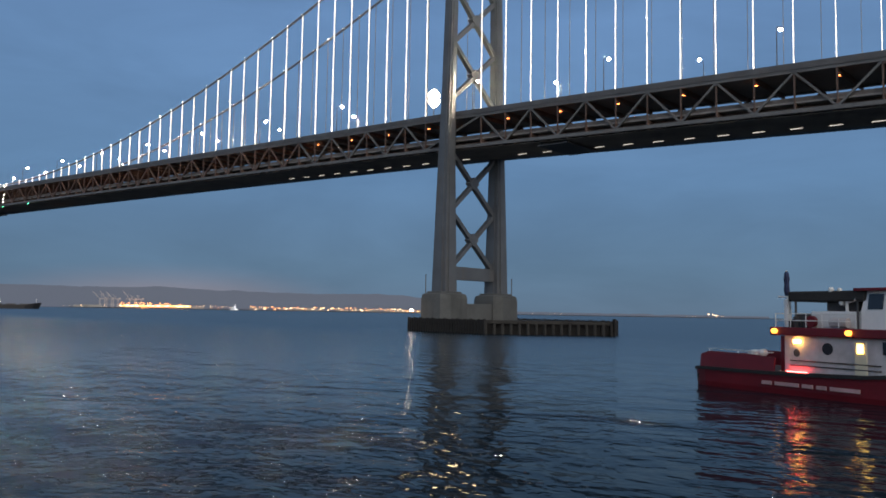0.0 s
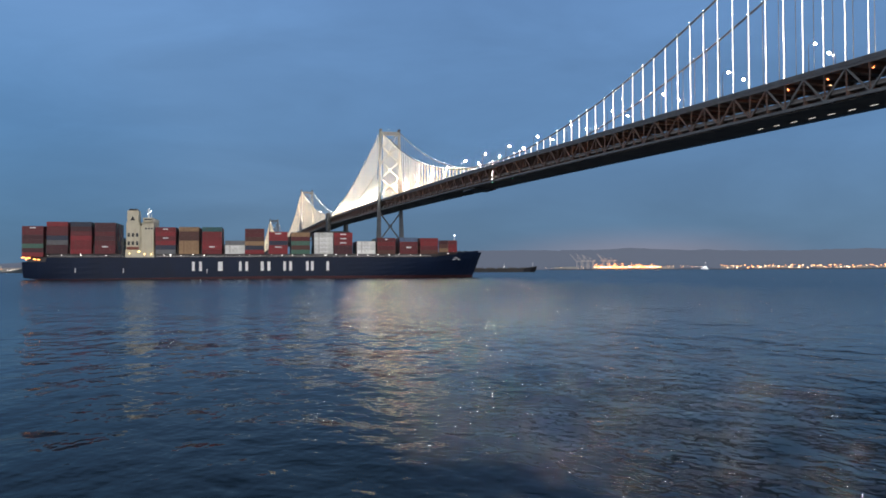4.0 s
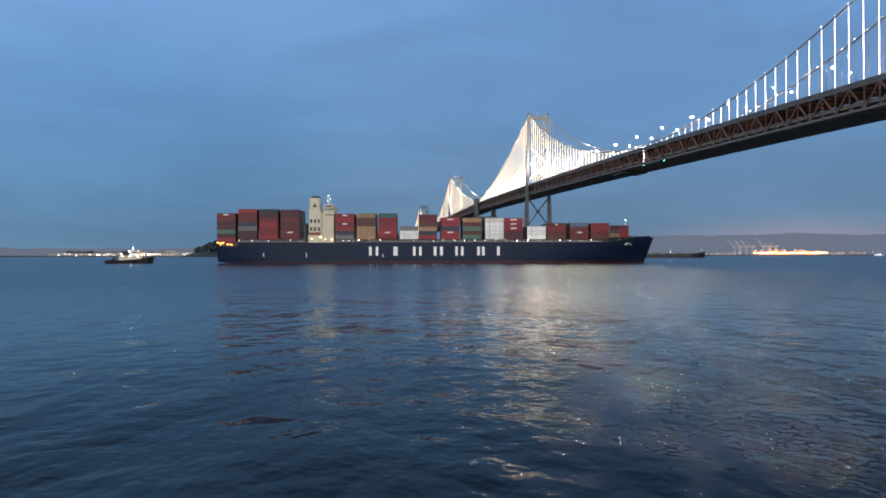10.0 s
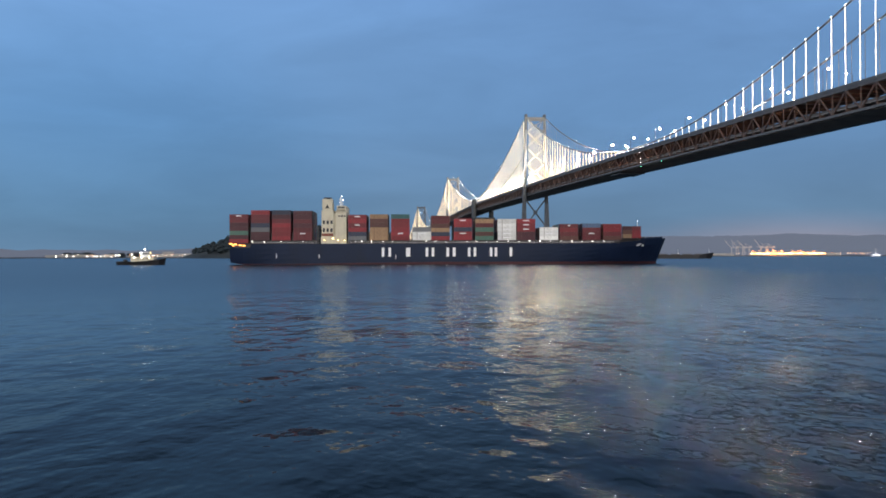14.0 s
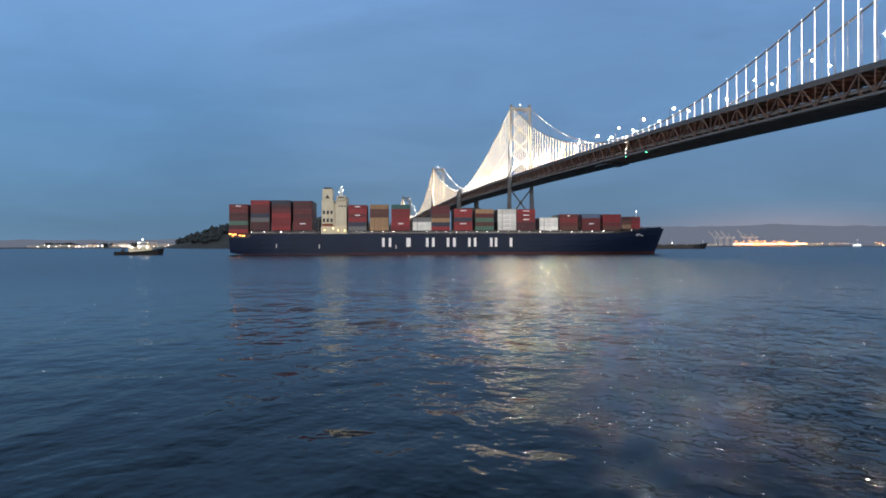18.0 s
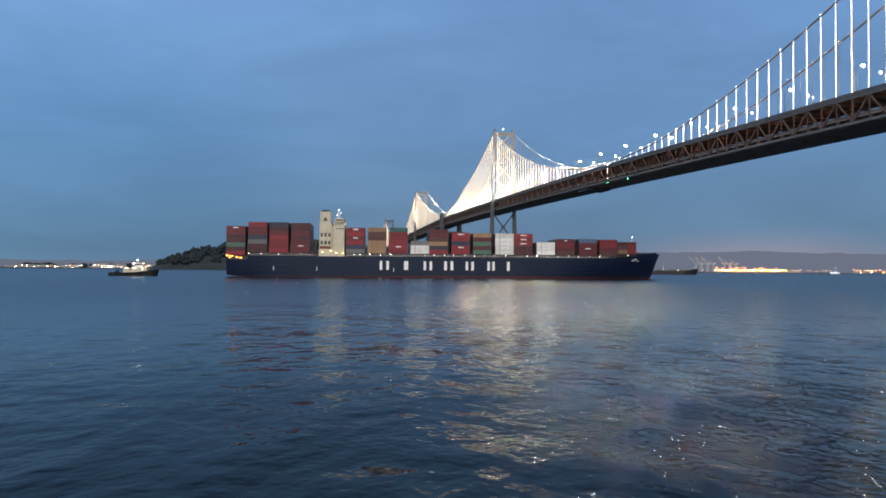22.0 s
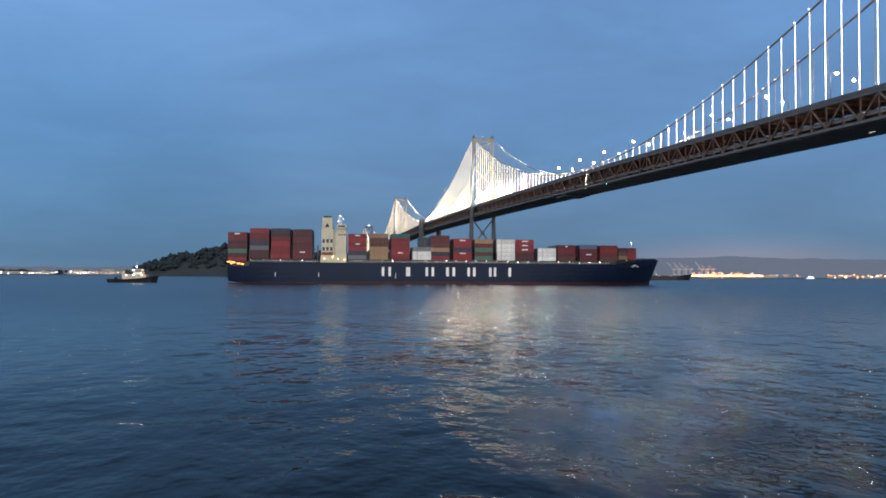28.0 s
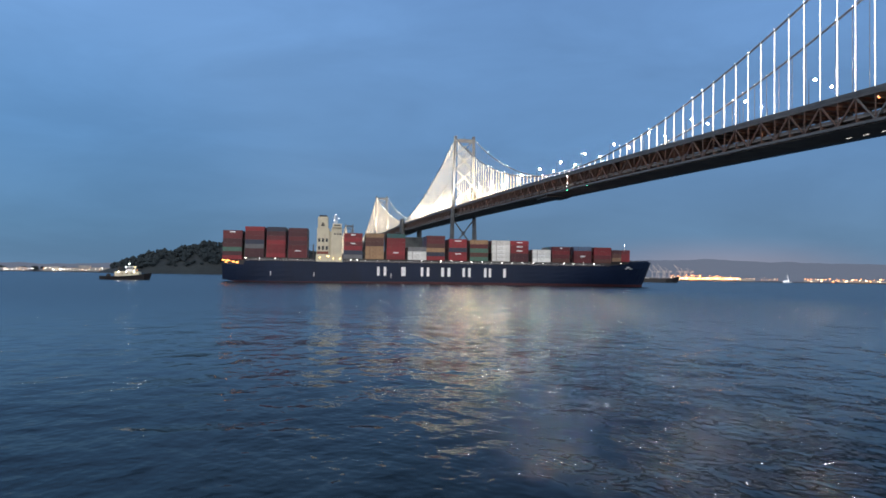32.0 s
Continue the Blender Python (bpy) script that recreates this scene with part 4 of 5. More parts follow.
def tug_boat():
    tug = thing("tug_boat", "dark tug boat with a white lit deckhouse", "boat")
    fr = [0, 0.05, 0.15, 0.4, 0.65, 0.8, 0.9, 0.96, 1.0]
    deck = lambda f: np.interp(f, [0, 0.45, 0.7, 1], [2.3, 2.2, 3.0, 4.6])

    def wide(f, z):
        return np.interp(f, [0, 0.05, 0.15, 0.7, 0.9, 1], [3.6, 4.8, 5.4, 5.3, 3.2, 0.4]) * (0.86 + 0.14 * min(1, max(0, z) / 2.5)), -16 + f * (31 + 0.25 * z)

    part("hull", Shape().loft(hull_rings([0, 0.5, 1.0], lambda f: -2.5, wide, deck, fr)), BLACK, tug, "black hull")
    part("rubbing_strake", Shape().loft(hull_rings([0, 1.0], lambda f: deck(f) - 0.7, lambda f, z: (wide(f, z)[0] + 0.25, wide(f, z)[1]), lambda f: deck(f) - 0.2, fr)), RUBBER, tug)
    house = part("deckhouse", Shape().box(-3.4, 3.4, -6.5, 9.0, 2.2, 5.4, bev=0.2), CREAM, tug, "cream white lower deckhouse")
    wheel = part("wheelhouse", Shape().box(-2.3, 2.3, 0.4, 6.0, 5.4, 8.6, bev=0.25), WHITE, tug, "white wheelhouse")
    for k in range(4):
        part("window", Shape().box(2.28, 2.34, 0.8 + 1.3 * k, 1.8 + 1.3 * k, 7.0, 8.1), GLASS, wheel)
    for k in range(4):
        part("porthole", Shape().box(3.38, 3.44, -5 + 3 * k, -4.2 + 3 * k, 3.9, 4.6), GLASS, house)
    part("wheelhouse_roof", Shape().box(-2.7, 2.7, 0, 6.5, 8.6, 8.85, bev=0.05), WHITE, tug)
    part("funnel", Shape().box(-2.6, -1.2, -4.8, -2.6, 5.4, 8.4, bev=0.2).box(1.2, 2.6, -4.8, -2.6, 5.4, 8.4, bev=0.2), BLACK, tug)
    part("mast", Shape().tube([(0, 2.2, 8.8), (0, 2.0, 13.2)], [0.14, 0.08], 6).beam((-1, 2.1, 11.2), (1, 2.1, 11.2), 0.1, 0.1), WHITE, tug)
    part("aft_winch", Shape().box(-1.6, 1.6, -12, -10, 2.2, 3.8, bev=0.2), BLACK, tug)
    for x, y, z, r, m, lab in ((0.5, 2.0, 10.4, 0.42, LAMP_COOL, "white mast light"), (2.6, 0.2, 8.2, 0.40, LAMP_COOL, "cool white flood light"), (2.6, 6.4, 8.3, 0.34, LAMP_Y, "warm lamp"), (2.5, 5.4, 5.8, 0.34, LAMP_Y, "warm lamp"),
                           (3.6, -4, 5.2, 0.38, LAMP_W, "deck lamp"), (3.6, 1, 5.1, 0.36, LAMP_W, "deck lamp"), (3.6, 6, 5.0, 0.34, LAMP_W, "deck lamp"), (2.9, 7.6, 6.2, 0.26, LAMP_O, "orange lamp")):
        part("deck_light", Shape().ball((x, y, z), r * 0.95, 8), m, tug, lab)
    return tug


def far_ship():
    s = thing("bulk_carrier", "long dark cargo ship with lit white superstructure in the distance", "ship")
    fr = [0, 0.04, 0.12, 0.85, 0.93, 0.98, 1.0]
    deck = lambda f: np.interp(f, [0, 0.9, 0.93, 1.0], [6.2, 6.6, 9.2, 10.2])
    wide = lambda f, z: (np.interp(f, [0, 0.04, 0.12, 0.85, 0.95, 1], [9, 11, 12, 12, 7, 0.5]), -150 + f * (146 + 0.4 * z))
    part("hull", Shape().loft(hull_rings([0, 0.5, 1.0], lambda f: -4, wide, deck, fr)), BLACK, s, "black hull")
    h = part("superstructure", Shape().box(-10, 10, -143, -126, 6, 13.5, bev=0.2).box(-11, 11, -137, -129, 13.5, 16.0, bev=0.2), WHITE, s, "white superstructure")
    part("funnel", Shape().box(-2.5, 2.5, -146, -142, 6, 15.5, bev=0.3), BLACK, s)
    for k in range(5):
        part("window", Shape().box(9.98, 10.05, -141 + 3 * k, -139.6 + 3 * k, 10.5, 11.8), GLASS, h)
    for k in range(5):
        u = -112 + 20 * k
        part("hatch", Shape().box(-8, 8, u, u + 15, 6, 8.2, bev=0.2), DECK_GREY, s)
    for y, z, r, m in ((-139, 17.0, 0.8, LAMP_COOL), (-132, 17.4, 0.9, LAMP_W), (-127, 14.5, 0.6, LAMP_W), (-143, 12, 0.6, LAMP_W), (-60, 9.6, 0.5, LAMP_W), (-121, 10, 0.6, NAV_RED)):
        part("deck_light", Shape().ball((10.3, y, z), r, 8), m, s, "small ship light")
    for u in (-60, -8):
        part("mast", Shape().tube([(0, u, 6), (0, u, 16)], 0.3, 6), WHITE, s)
    return s


def fireboat():
    f = thing("fireboat", "red fireboat with a white lit cabin on the water", "boat", at=pose(135.8, -124.3, 0, 0, 0, -21.5))
    # x forward, y to port; the origin at the starboard quarter
    n = 3.4

    def ring(x, half, top, low=-1.2):
        return [(x, -n - half * 0.86, low), (x, -n - half * 0.97, 0.4), (x, -n - half, top), (x, -n + half, top), (x, -n + half * 0.97, 0.4), (x, -n + half * 0.86, low)]

    st = [(-0.75, 2.9, 1.5), (-0.3, 3.1, 1.55), (0.6, 3.35, 1.6), (4, 3.4, 1.6), (9, 3.4, 1.65), (15, 3.4, 1.85), (20, 3.0, 2.3), (24, 1.9, 2.8), (26.8, 0.25, 3.2)]
    part("hull", Shape().loft([[(x, y + 2 * n, z) for x, y, z in ring(x, h, t)] for x, h, t in st]), FIRE_RED, f, "red painted hull")
    part("rubbing_strake", Shape().loft([[(x, y + 2 * n, z) for x, y, z in [(x, -n - h - 0.16, t - 0.24), (x, -n - h - 0.16, t + 0.02), (x, -n + h + 0.16, t + 0.02), (x, -n + h + 0.16, t - 0.24)]] for x, h, t in st]), RUBBER, f, "black rubber strake")
    bulw = Shape()
    for s in (-1, 1):
        y = n + s * 3.28
        bulw.loft([[(x, y - 0.06, z0), (x, y + 0.06, z0), (x, y + 0.06 - s * 0.12, z1), (x, y - 0.06 - s * 0.12, z1)] for x, z0, z1 in ((0.1, 1.6, 2.55), (1.0, 1.6, 2.86), (5.5, 1.6, 2.80), (7.6, 1.6, 2.62))])
    bulw.box(0.1, 0.25, n - 3.2, n + 3.2, 1.6, 2.6)
    part("bulwark", bulw, FIRE_RED, f, "red bulwark round the after deck")
    part("after_deck", Shape().box(0.2, 8, n - 3.1, n + 3.1, 1.55, 1.7), DECK_GREY, f)
    part("stern_fender", Shape().tube([(-0.35, 0.4, 0.75), (-0.5, n, 0.75), (-0.35, 6.4, 0.75)], 0.24, 7), RUBBER, f, "black rubber stern fender")
    part("hose_pile", Shape().ball((5.2, 0.8, 2.9), 0.42, 8, 0.7).ball((5.9, 0.9, 2.95), 0.35, 8, 0.9).ball((4.7, 0.95, 2.8), 0.3, 8), WHITE, f, "white coiled hose on the after deck")
    part("rail", Shape().tube([(0.8, 0.25, 3.05), (7.4, 0.25, 3.0)], 0.03, 5).tube([(1, 0.25, 2.8), (1, 0.25, 3.05)], 0.03, 5).tube([(4, 0.25, 2.8), (4, 0.25, 3.05)], 0.03, 5), WHITE, f)
    cabin = part("cabin", Shape().box(8.15, 21.5, 0.55, 6.25, 1.62, 4.35, bev=0.08), CABIN_WALL, f, "white cabin side")
    part("cabin_end", Shape().box(7.65, 8.15, 0.75, 6.05, 1.62, 4.3, bev=0.05), FIRE_RED, f, "red after end of the cabin")
    part("red_band", Shape().box(7.2, 22.0, 0.12, 6.7, 4.35, 4.95, bev=0.06), FIRE_RED, f, "red painted deck edge")
    part("porthole", Shape().tube([(11.9, 0.56, 3.5), (11.9, 0.47, 3.5)], 0.42, 12), BLACK, cabin, "dark round porthole")
    part("valve_plate", Shape().tube([(9.3, 0.56, 3.1), (9.3, 0.5, 3.1)], 0.28, 10), DECK_GREY, cabin)
    for z in (2.55, 2.2):
        part("grab_rail", Shape().tube([(8.8, 0.46, z), (16.0, 0.46, z)], 0.05, 5), DECK_GREY, cabin, "grey grab rail")
    door = part("door", Shape().box(14.05, 14.95, 0.44, 0.58, 1.75, 4.1, bev=0.03), CREAM, cabin, "pale cabin door")
    part("door_window", Shape().box(14.28, 14.75, 0.38, 0.45, 3.3, 3.95), CABIN_Y, door, "glowing yellow door window")
    part("cabin_window", Shape().box(16.1, 18.2, 0.46, 0.58, 3.3, 4.15, bev=0.03), GLASS, cabin, "dark cabin window")
    part("cabin_window", Shape().box(18.7, 20.6, 0.46, 0.58, 3.3, 4.15, bev=0.03), GLASS, cabin, "dark cabin window")
    part("upper_house", Shape().box(10.0, 14.0, 1.2, 5.6, 4.95, 6.15, bev=0.08), WHITE, f, "white upper deck house")
    part("canopy", Shape().box(8.2, 14.6, 0.9, 5.9, 6.85, 7.6, bev=0.12), TIMBER_GREY, f, "grey canopy over the upper deck")
    for x in (8.8, 13.9):
        for y in (1.1, 5.7):
            part("canopy_post", Shape().box(x - 0.06, x + 0.06, y - 0.06, y + 0.06, 4.9, 7.2), STEEL_DARK, f)
    part("equipment_box", Shape().box(8.7, 9.8, 1.1, 2.4, 4.95, 6.0, bev=0.05), DECK_GREY, f)
    part("equipment_box", Shape().box(11.0, 13.6, 1.6, 4.0, 6.15, 6.85, bev=0.1), DECK_GREY, f)
    for k in range(4):
        part("deck_locker", Shape().box(8.4 + 0.42 * k, 8.72 + 0.42 * k, 0.75, 1.05, 4.95, 5.5 + 0.25 * (k % 2), bev=0.04), (BLACK, DECK_GREY)[k % 2], f)
    for z in (5.45, 5.95):
        part("upper_rail", Shape().tube([(7.6, 0.35, z), (14.3, 0.35, z)], 0.035, 5), WHITE, f, "white upper deck rail")
    for k in range(6):
        part("rail_stanchion", Shape().tube([(7.6 + 1.34 * k, 0.35, 4.95), (7.6 + 1.34 * k, 0.35, 5.98)], 0.035, 5), WHITE, f)
    part("life_raft", Shape().tube([(12.1, 0.75, 5.35), (13.4, 0.75, 5.35)], 0.34, 10), CABIN_WALL, f, "white life raft canister")
    part("hose_reel", Shape().tube([(10.4, 0.62, 5.4), (10.4, 0.95, 5.4)], 0.42, 12), FIRE_RED, f, "red hose reel")
    part("search_light", Shape().ball((11.9, 1.0, 7.68), 0.2, 8).ball((12.5, 1.1, 7.66), 0.16, 8), WHITE, f, "pale search light on the canopy")
    part("monitor", Shape().tube([(13.0, 1.2, 6.15), (13.0, 1.2, 6.8), (13.9, 1.0, 7.0)], 0.13, 7).ball((12.6, 1.2, 6.75), 0.2, 8), WHITE, f, "white water monitor")
    wheel = part("wheelhouse", Shape().loft([[(14.3, 0.9, 4.95), (20.5, 0.9, 4.95), (20.5, 5.9, 4.95), (14.3, 5.9, 4.95)], [(14.3, 0.9, 6.2), (20.7, 0.9, 6.2), (20.7, 5.9, 6.2), (14.3, 5.9, 6.2)], [(14.5, 1.15, 7.55), (20.2, 1.15, 7.55), (20.2, 5.65, 7.55), (14.5, 5.65, 7.55)]]), WHITE, f, "white wheelhouse")
    for k in range(4):
        x = 14.8 + 1.4 * k
        part("wheelhouse_window", Shape().add([(x, 0.87, 6.3), (x + 1.1, 0.87, 6.3), (x + 1.1, 1.06, 7.35), (x, 1.06, 7.35), (x, 0.95, 6.3), (x + 1.1, 0.95, 6.3), (x + 1.1, 1.14, 7.35), (x, 1.14, 7.35)], [(0, 1, 2, 3), (7, 6, 5, 4), (0, 4, 5, 1), (1, 5, 6, 2), (2, 6, 7, 3), (3, 7, 4, 0)]), GLASS, wheel)
    part("wheelhouse_roof", Shape().box(13.9, 20.8, 0.6, 6.2, 7.55, 7.75, bev=0.04).box(16.3, 20.0, 1.4, 5.4, 7.75, 8.3, bev=0.1), FIRE_RED, f, "red wheelhouse roof")
    part("roof_mast", Shape().tube([(17.2, n, 8.2), (17.2, n, 11.4)], 0.09, 6).box(16.6, 17.8, n - 0.1, n + 0.1, 8.9, 9.1).box(16.2, 17.4, n - 0.5, n + 0.5, 8.25, 8.7), BLACK, f)
    part("ensign_staff", Shape().tube([(7.85, 1.4, 4.95), (7.8, 1.4, 7.0), (7.79, 1.4, 7.05), (7.75, 1.4, 9.2)], [0.27, 0.24, 0.06, 0.04], 8).box(7.0, 8.5, 1.33, 1.47, 7.15, 7.3), WHITE, f, "white staff")
    fl = Shape()
    fl.loft([[(7.75 + a * w, 1.4 + b * w, z) for a, b in ((-0.28, -0.2), (0.2, -0.3), (0.3, 0.2), (-0.18, 0.3))] for z, w in ((7.3, 0.35), (7.7, 0.62), (8.2, 0.5), (8.6, 0.62), (9.0, 0.45), (9.15, 0.2))])
    part("flag", fl, FLAG, f, "furled dark blue flag", smooth=True)
    for x in (7.75, 13.95):
        lamp = part("warning_lamp_base", Shape().box(x - 0.22, x + 0.22, 0.0, 0.3, 4.32, 4.42), BLACK, f)
        part("warning_lamp", Shape().ball((x, 0.02, 4.66), 0.25, 10, 0.85), AMBER, lamp, "glowing amber warning lamp")
    part("cabin_lamp", Shape().box(9.15, 9.75, 0.25, 0.5, 3.8, 4.05, bev=0.06), WALL_LAMP, cabin, "glowing yellow wall lamp")
    part("deck_lamp", Shape().box(8.7, 10.4, 0.12, 0.3, 1.70, 1.78), RED_LAMP, cabin, "low red deck light")
    # name along the side as plain bars
    x = 6.6
    for w in (0.9, 2.1, 0.9, 0.8, 2.3):
        part("name_bar", Shape().box(x, x + w, -0.10, -0.02, 0.66, 0.92), PALE_RED, f, "plain pale bar of hull lettering", at=None)
        x += w + 0.3
    return f


SHIP = container_ship()
CARGO = containers()
TUG = tug_boat()
FAR_SHIP = far_ship()
fireboat()

# ---- island, shores and hills ----
# bluish distance haze is put into the scrub and foliage colours
GRASS = paint("island_scrub", (0.030, 0.040, 0.044), 0.95, 0.0, 0.01, 0.4, 0.2, 0.1)
LEAF = paint("island_foliage", (0.019, 0.030, 0.035), 0.95, 0.0, 0.05, 0.4)
SHORE = paint("shore_ground", (0.05, 0.048, 0.045), 0.95, 0.0, 0.02, 0.3)
SHED = paint("shed_wall", (0.34, 0.33, 0.31), 0.8, 0.0, 0.05, 0.3)
# flood light on the cranes is put into their pale paint
CRANE = paint("flood_lit_crane_paint", (0.50, 0.46, 0.45), 0.6, 0.0, 0.1, 0.2)
PORT_W = glow("port_flood_light", (1.0, 0.68, 0.40), 6.0)
SHORE_W = glow("shore_flood_light", (1.0, 0.90, 0.80), 9.0)
PORT_O = glow("port_sodium_light", (1.0, 0.42, 0.14), 4.0)


def at_az(az, d, z=0.0):
    a = radians(az)
    return (EYE[0] - d * math.sin(a), EYE[1] + d * math.cos(a), z)


def island():
    isl = tagged(new("island"), "dark wooded island hill behind the ship", "island", kind="structure")
    g = Shape()
    nu, nv = 60, 16

    def height(az, v):
        base = np.interp(az, [78, 82, 86, 90, 93, 95, 96.5, 98, 99.3, 100.6, 101.4], [0, 30, 62, 92, 100, 92, 74, 62, 38, 14, 0])
        n = (noise.noise((az * 0.9, v * 3.0, 2.0)) * 9 + noise.noise((az * 2.3, 1.0, 5.0)) * 9) * min(1, base / 25) * min(1, v * 8)
        return base * math.sin(math.pi * min(1, v * 0.62)) ** 0.8 + n - 3.0

    vs = [at_az(78 + 23.6 * i / nu, 2480 + 420 * j / nv, height(78 + 23.6 * i / nu, j / nv)) for i in range(nu + 1) for j in range(nv + 1)]
    g.add(vs, [(i * (nv + 1) + j, i * (nv + 1) + j + 1, (i + 1) * (nv + 1) + j + 1, (i + 1) * (nv + 1) + j) for i in range(nu) for j in range(nv)])
    part("hillside", g, GRASS, isl, smooth=True)
    rnd = random.Random(9)
    trees = Shape()
    for k in range(520):
        az = rnd.uniform(84, 100.9)
        v = rnd.uniform(0.1, 0.85)
        h = height(az, v)
        if h < 12:
            continue
        c = at_az(az, 2480 + 420 * v)
        r = rnd.uniform(5.5, 11.5) * (1.0 + 0.9 * max(0.0, noise.noise((az * 1.7, 3.0, 8.0))))
        for q in range(5):
            p = (c[0] + rnd.uniform(-r, r) * 0.7, c[1] + rnd.uniform(-r, r) * 0.7, h + rnd.uniform(0.2, 1.0) * r)
            rr = r * rnd.uniform(0.45, 0.8)
            trees.add([(p[0] + rr * a * rnd.uniform(0.7, 1.3), p[1] + rr * b * rnd.uniform(0.7, 1.3), p[2] + rr * cc * rnd.uniform(0.7, 1.2)) for a, b, cc in ((0, 0, -1), (1, 0, -0.1), (0.2, 0.95, 0.1), (-0.9, 0.4, 0), (-0.5, -0.85, 0.1), (0.5, -0.8, -0.1), (0.1, 0.1, 1))],
                      [(0, 2, 1), (0, 3, 2), (0, 4, 3), (0, 5, 4), (0, 1, 5), (6, 1, 2), (6, 2, 3), (6, 3, 4), (6, 4, 5), (6, 5, 1)])
    tagged(part("island_trees", trees, LEAF, isl), "dark evergreen trees along the island's ridge", kind="stuff")


def hills():
    m = bpy.data.materials.new("hazy_hills")
    m.use_nodes = True
    b = m.node_tree.nodes["Principled BSDF"]
    # the haze is put into the hills' bluish colour and a faint glow
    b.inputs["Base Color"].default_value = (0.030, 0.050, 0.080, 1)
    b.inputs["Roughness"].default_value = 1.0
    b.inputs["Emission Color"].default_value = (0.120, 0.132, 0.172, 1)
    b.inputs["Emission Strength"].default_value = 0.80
    s = Shape()
    pts = []
    for i in range(420):
        az = 20 + 100 * i / 419
        el = np.interp(az, [20, 40, 42, 46, 50, 55, 58, 60.5, 63, 67, 72, 80, 98, 103, 120], [0.10, 0.16, 0.95, 1.22, 1.12, 1.2, 1.26, 1.40, 1.28, 1.3, 1.28, 0.9, 0.62, 0.42, 0.5])
        el += 0.07 * noise.noise((az * 0.8, 1, 1)) + 0.03 * noise.noise((az * 4, 5, 1))
        z = 4850 * math.tan(radians(max(el, 0.06))) + 5
        pts.append((at_az(az, 4850), z))
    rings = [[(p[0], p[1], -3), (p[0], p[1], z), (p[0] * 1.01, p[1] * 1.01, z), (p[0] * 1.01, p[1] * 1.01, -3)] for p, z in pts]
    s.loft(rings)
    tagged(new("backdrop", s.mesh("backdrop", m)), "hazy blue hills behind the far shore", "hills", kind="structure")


def shore_strip(name, az0, az1, d, high, label):
    s = Shape()
    n = 60
    rings = []
    for i in range(n + 1):
        az = az0 + (az1 - az0) * i / n
        h = high * (0.8 + 0.4 * noise.noise((az * 3, d, 0)))
        rings.append([at_az(az, d, -2), at_az(az, d, h), at_az(az, d + 120, h + 1), at_az(az, d + 120, -2)])
    s.loft(rings)
    return tagged(new(name, s.mesh(name, SHORE)), label, "shore", kind="structure")


def box_at(s, az, d, w, deep, z0, z1, slot=0):
    a = radians(az)
    c = at_az(az, d)
    r, f = (math.cos(a), math.sin(a)), (-math.sin(a), math.cos(a))
    q = [(c[0] + r[0] * x + f[0] * y, c[1] + r[1] * x + f[1] * y) for x, y in ((-w / 2, -deep / 2), (w / 2, -deep / 2), (w / 2, deep / 2), (-w / 2, deep / 2))]
    return s.loft([[(x, y, z0) for x, y in q], [(x, y, z1) for x, y in q]], slot)


def crane(az, d, boom_up):
    c = thing("gantry_crane", "pale container gantry crane with its boom raised at the port", "crane", "port cranes", at=pose(*at_az(az, d, 2.0), 0, 0, az + 78))
    pale = CRANE
    for x in (-9, 9):
        for y in (-12, 12):
            part("leg", Shape().beam((x, y, 0), (x, y, 44), 1.8, 1.8), pale, c)
        part("side_beam", Shape().beam((x, -12, 16), (x, 12, 16), 1.4, 1.6), pale, c)
    part("girder", Shape().box(-3, 3, -26, 14, 43, 46), pale, c)
    part("boom", Shape().beam((-2, 14, 45), (-2, 14 + 52 * math.cos(boom_up), 45 + 52 * math.sin(boom_up)), 2.0, 2.4).beam((2, 14, 45), (2, 14 + 52 * math.cos(boom_up), 45 + 52 * math.sin(boom_up)), 2.0, 2.4), pale, c)
    part("apex", Shape().beam((-3, 0, 46), (0, 10, 66), 1.4, 1.4).beam((3, 0, 46), (0, 10, 66), 1.4, 1.4).beam((0, 10, 66), (0, -20, 46), 0.8, 0.8).beam((0, 10, 66), (0, 14 + 40 * math.cos(boom_up), 45 + 40 * math.sin(boom_up)), 0.7, 0.7), pale, c)
    part("machine_house", Shape().box(-4, 4, -24, -14, 46, 51, bev=0.3), pale, c)


def light_mast(az, d, high, mat, r):
    m = thing("light_mast", "tall port light mast with bright flood lamps", "lamp", "light masts on the far shore", at=pose(*at_az(az, d, 0), 0, 0, az))
    part("pole", Shape().tube([(0, 0, 0), (0, 0, high)], [0.5, 0.25], 5), STEEL_DARK, m)
    part("lamp_crown", Shape().ball((0, 0, high), r, 6, 0.6), mat, m, "glowing flood lamps")


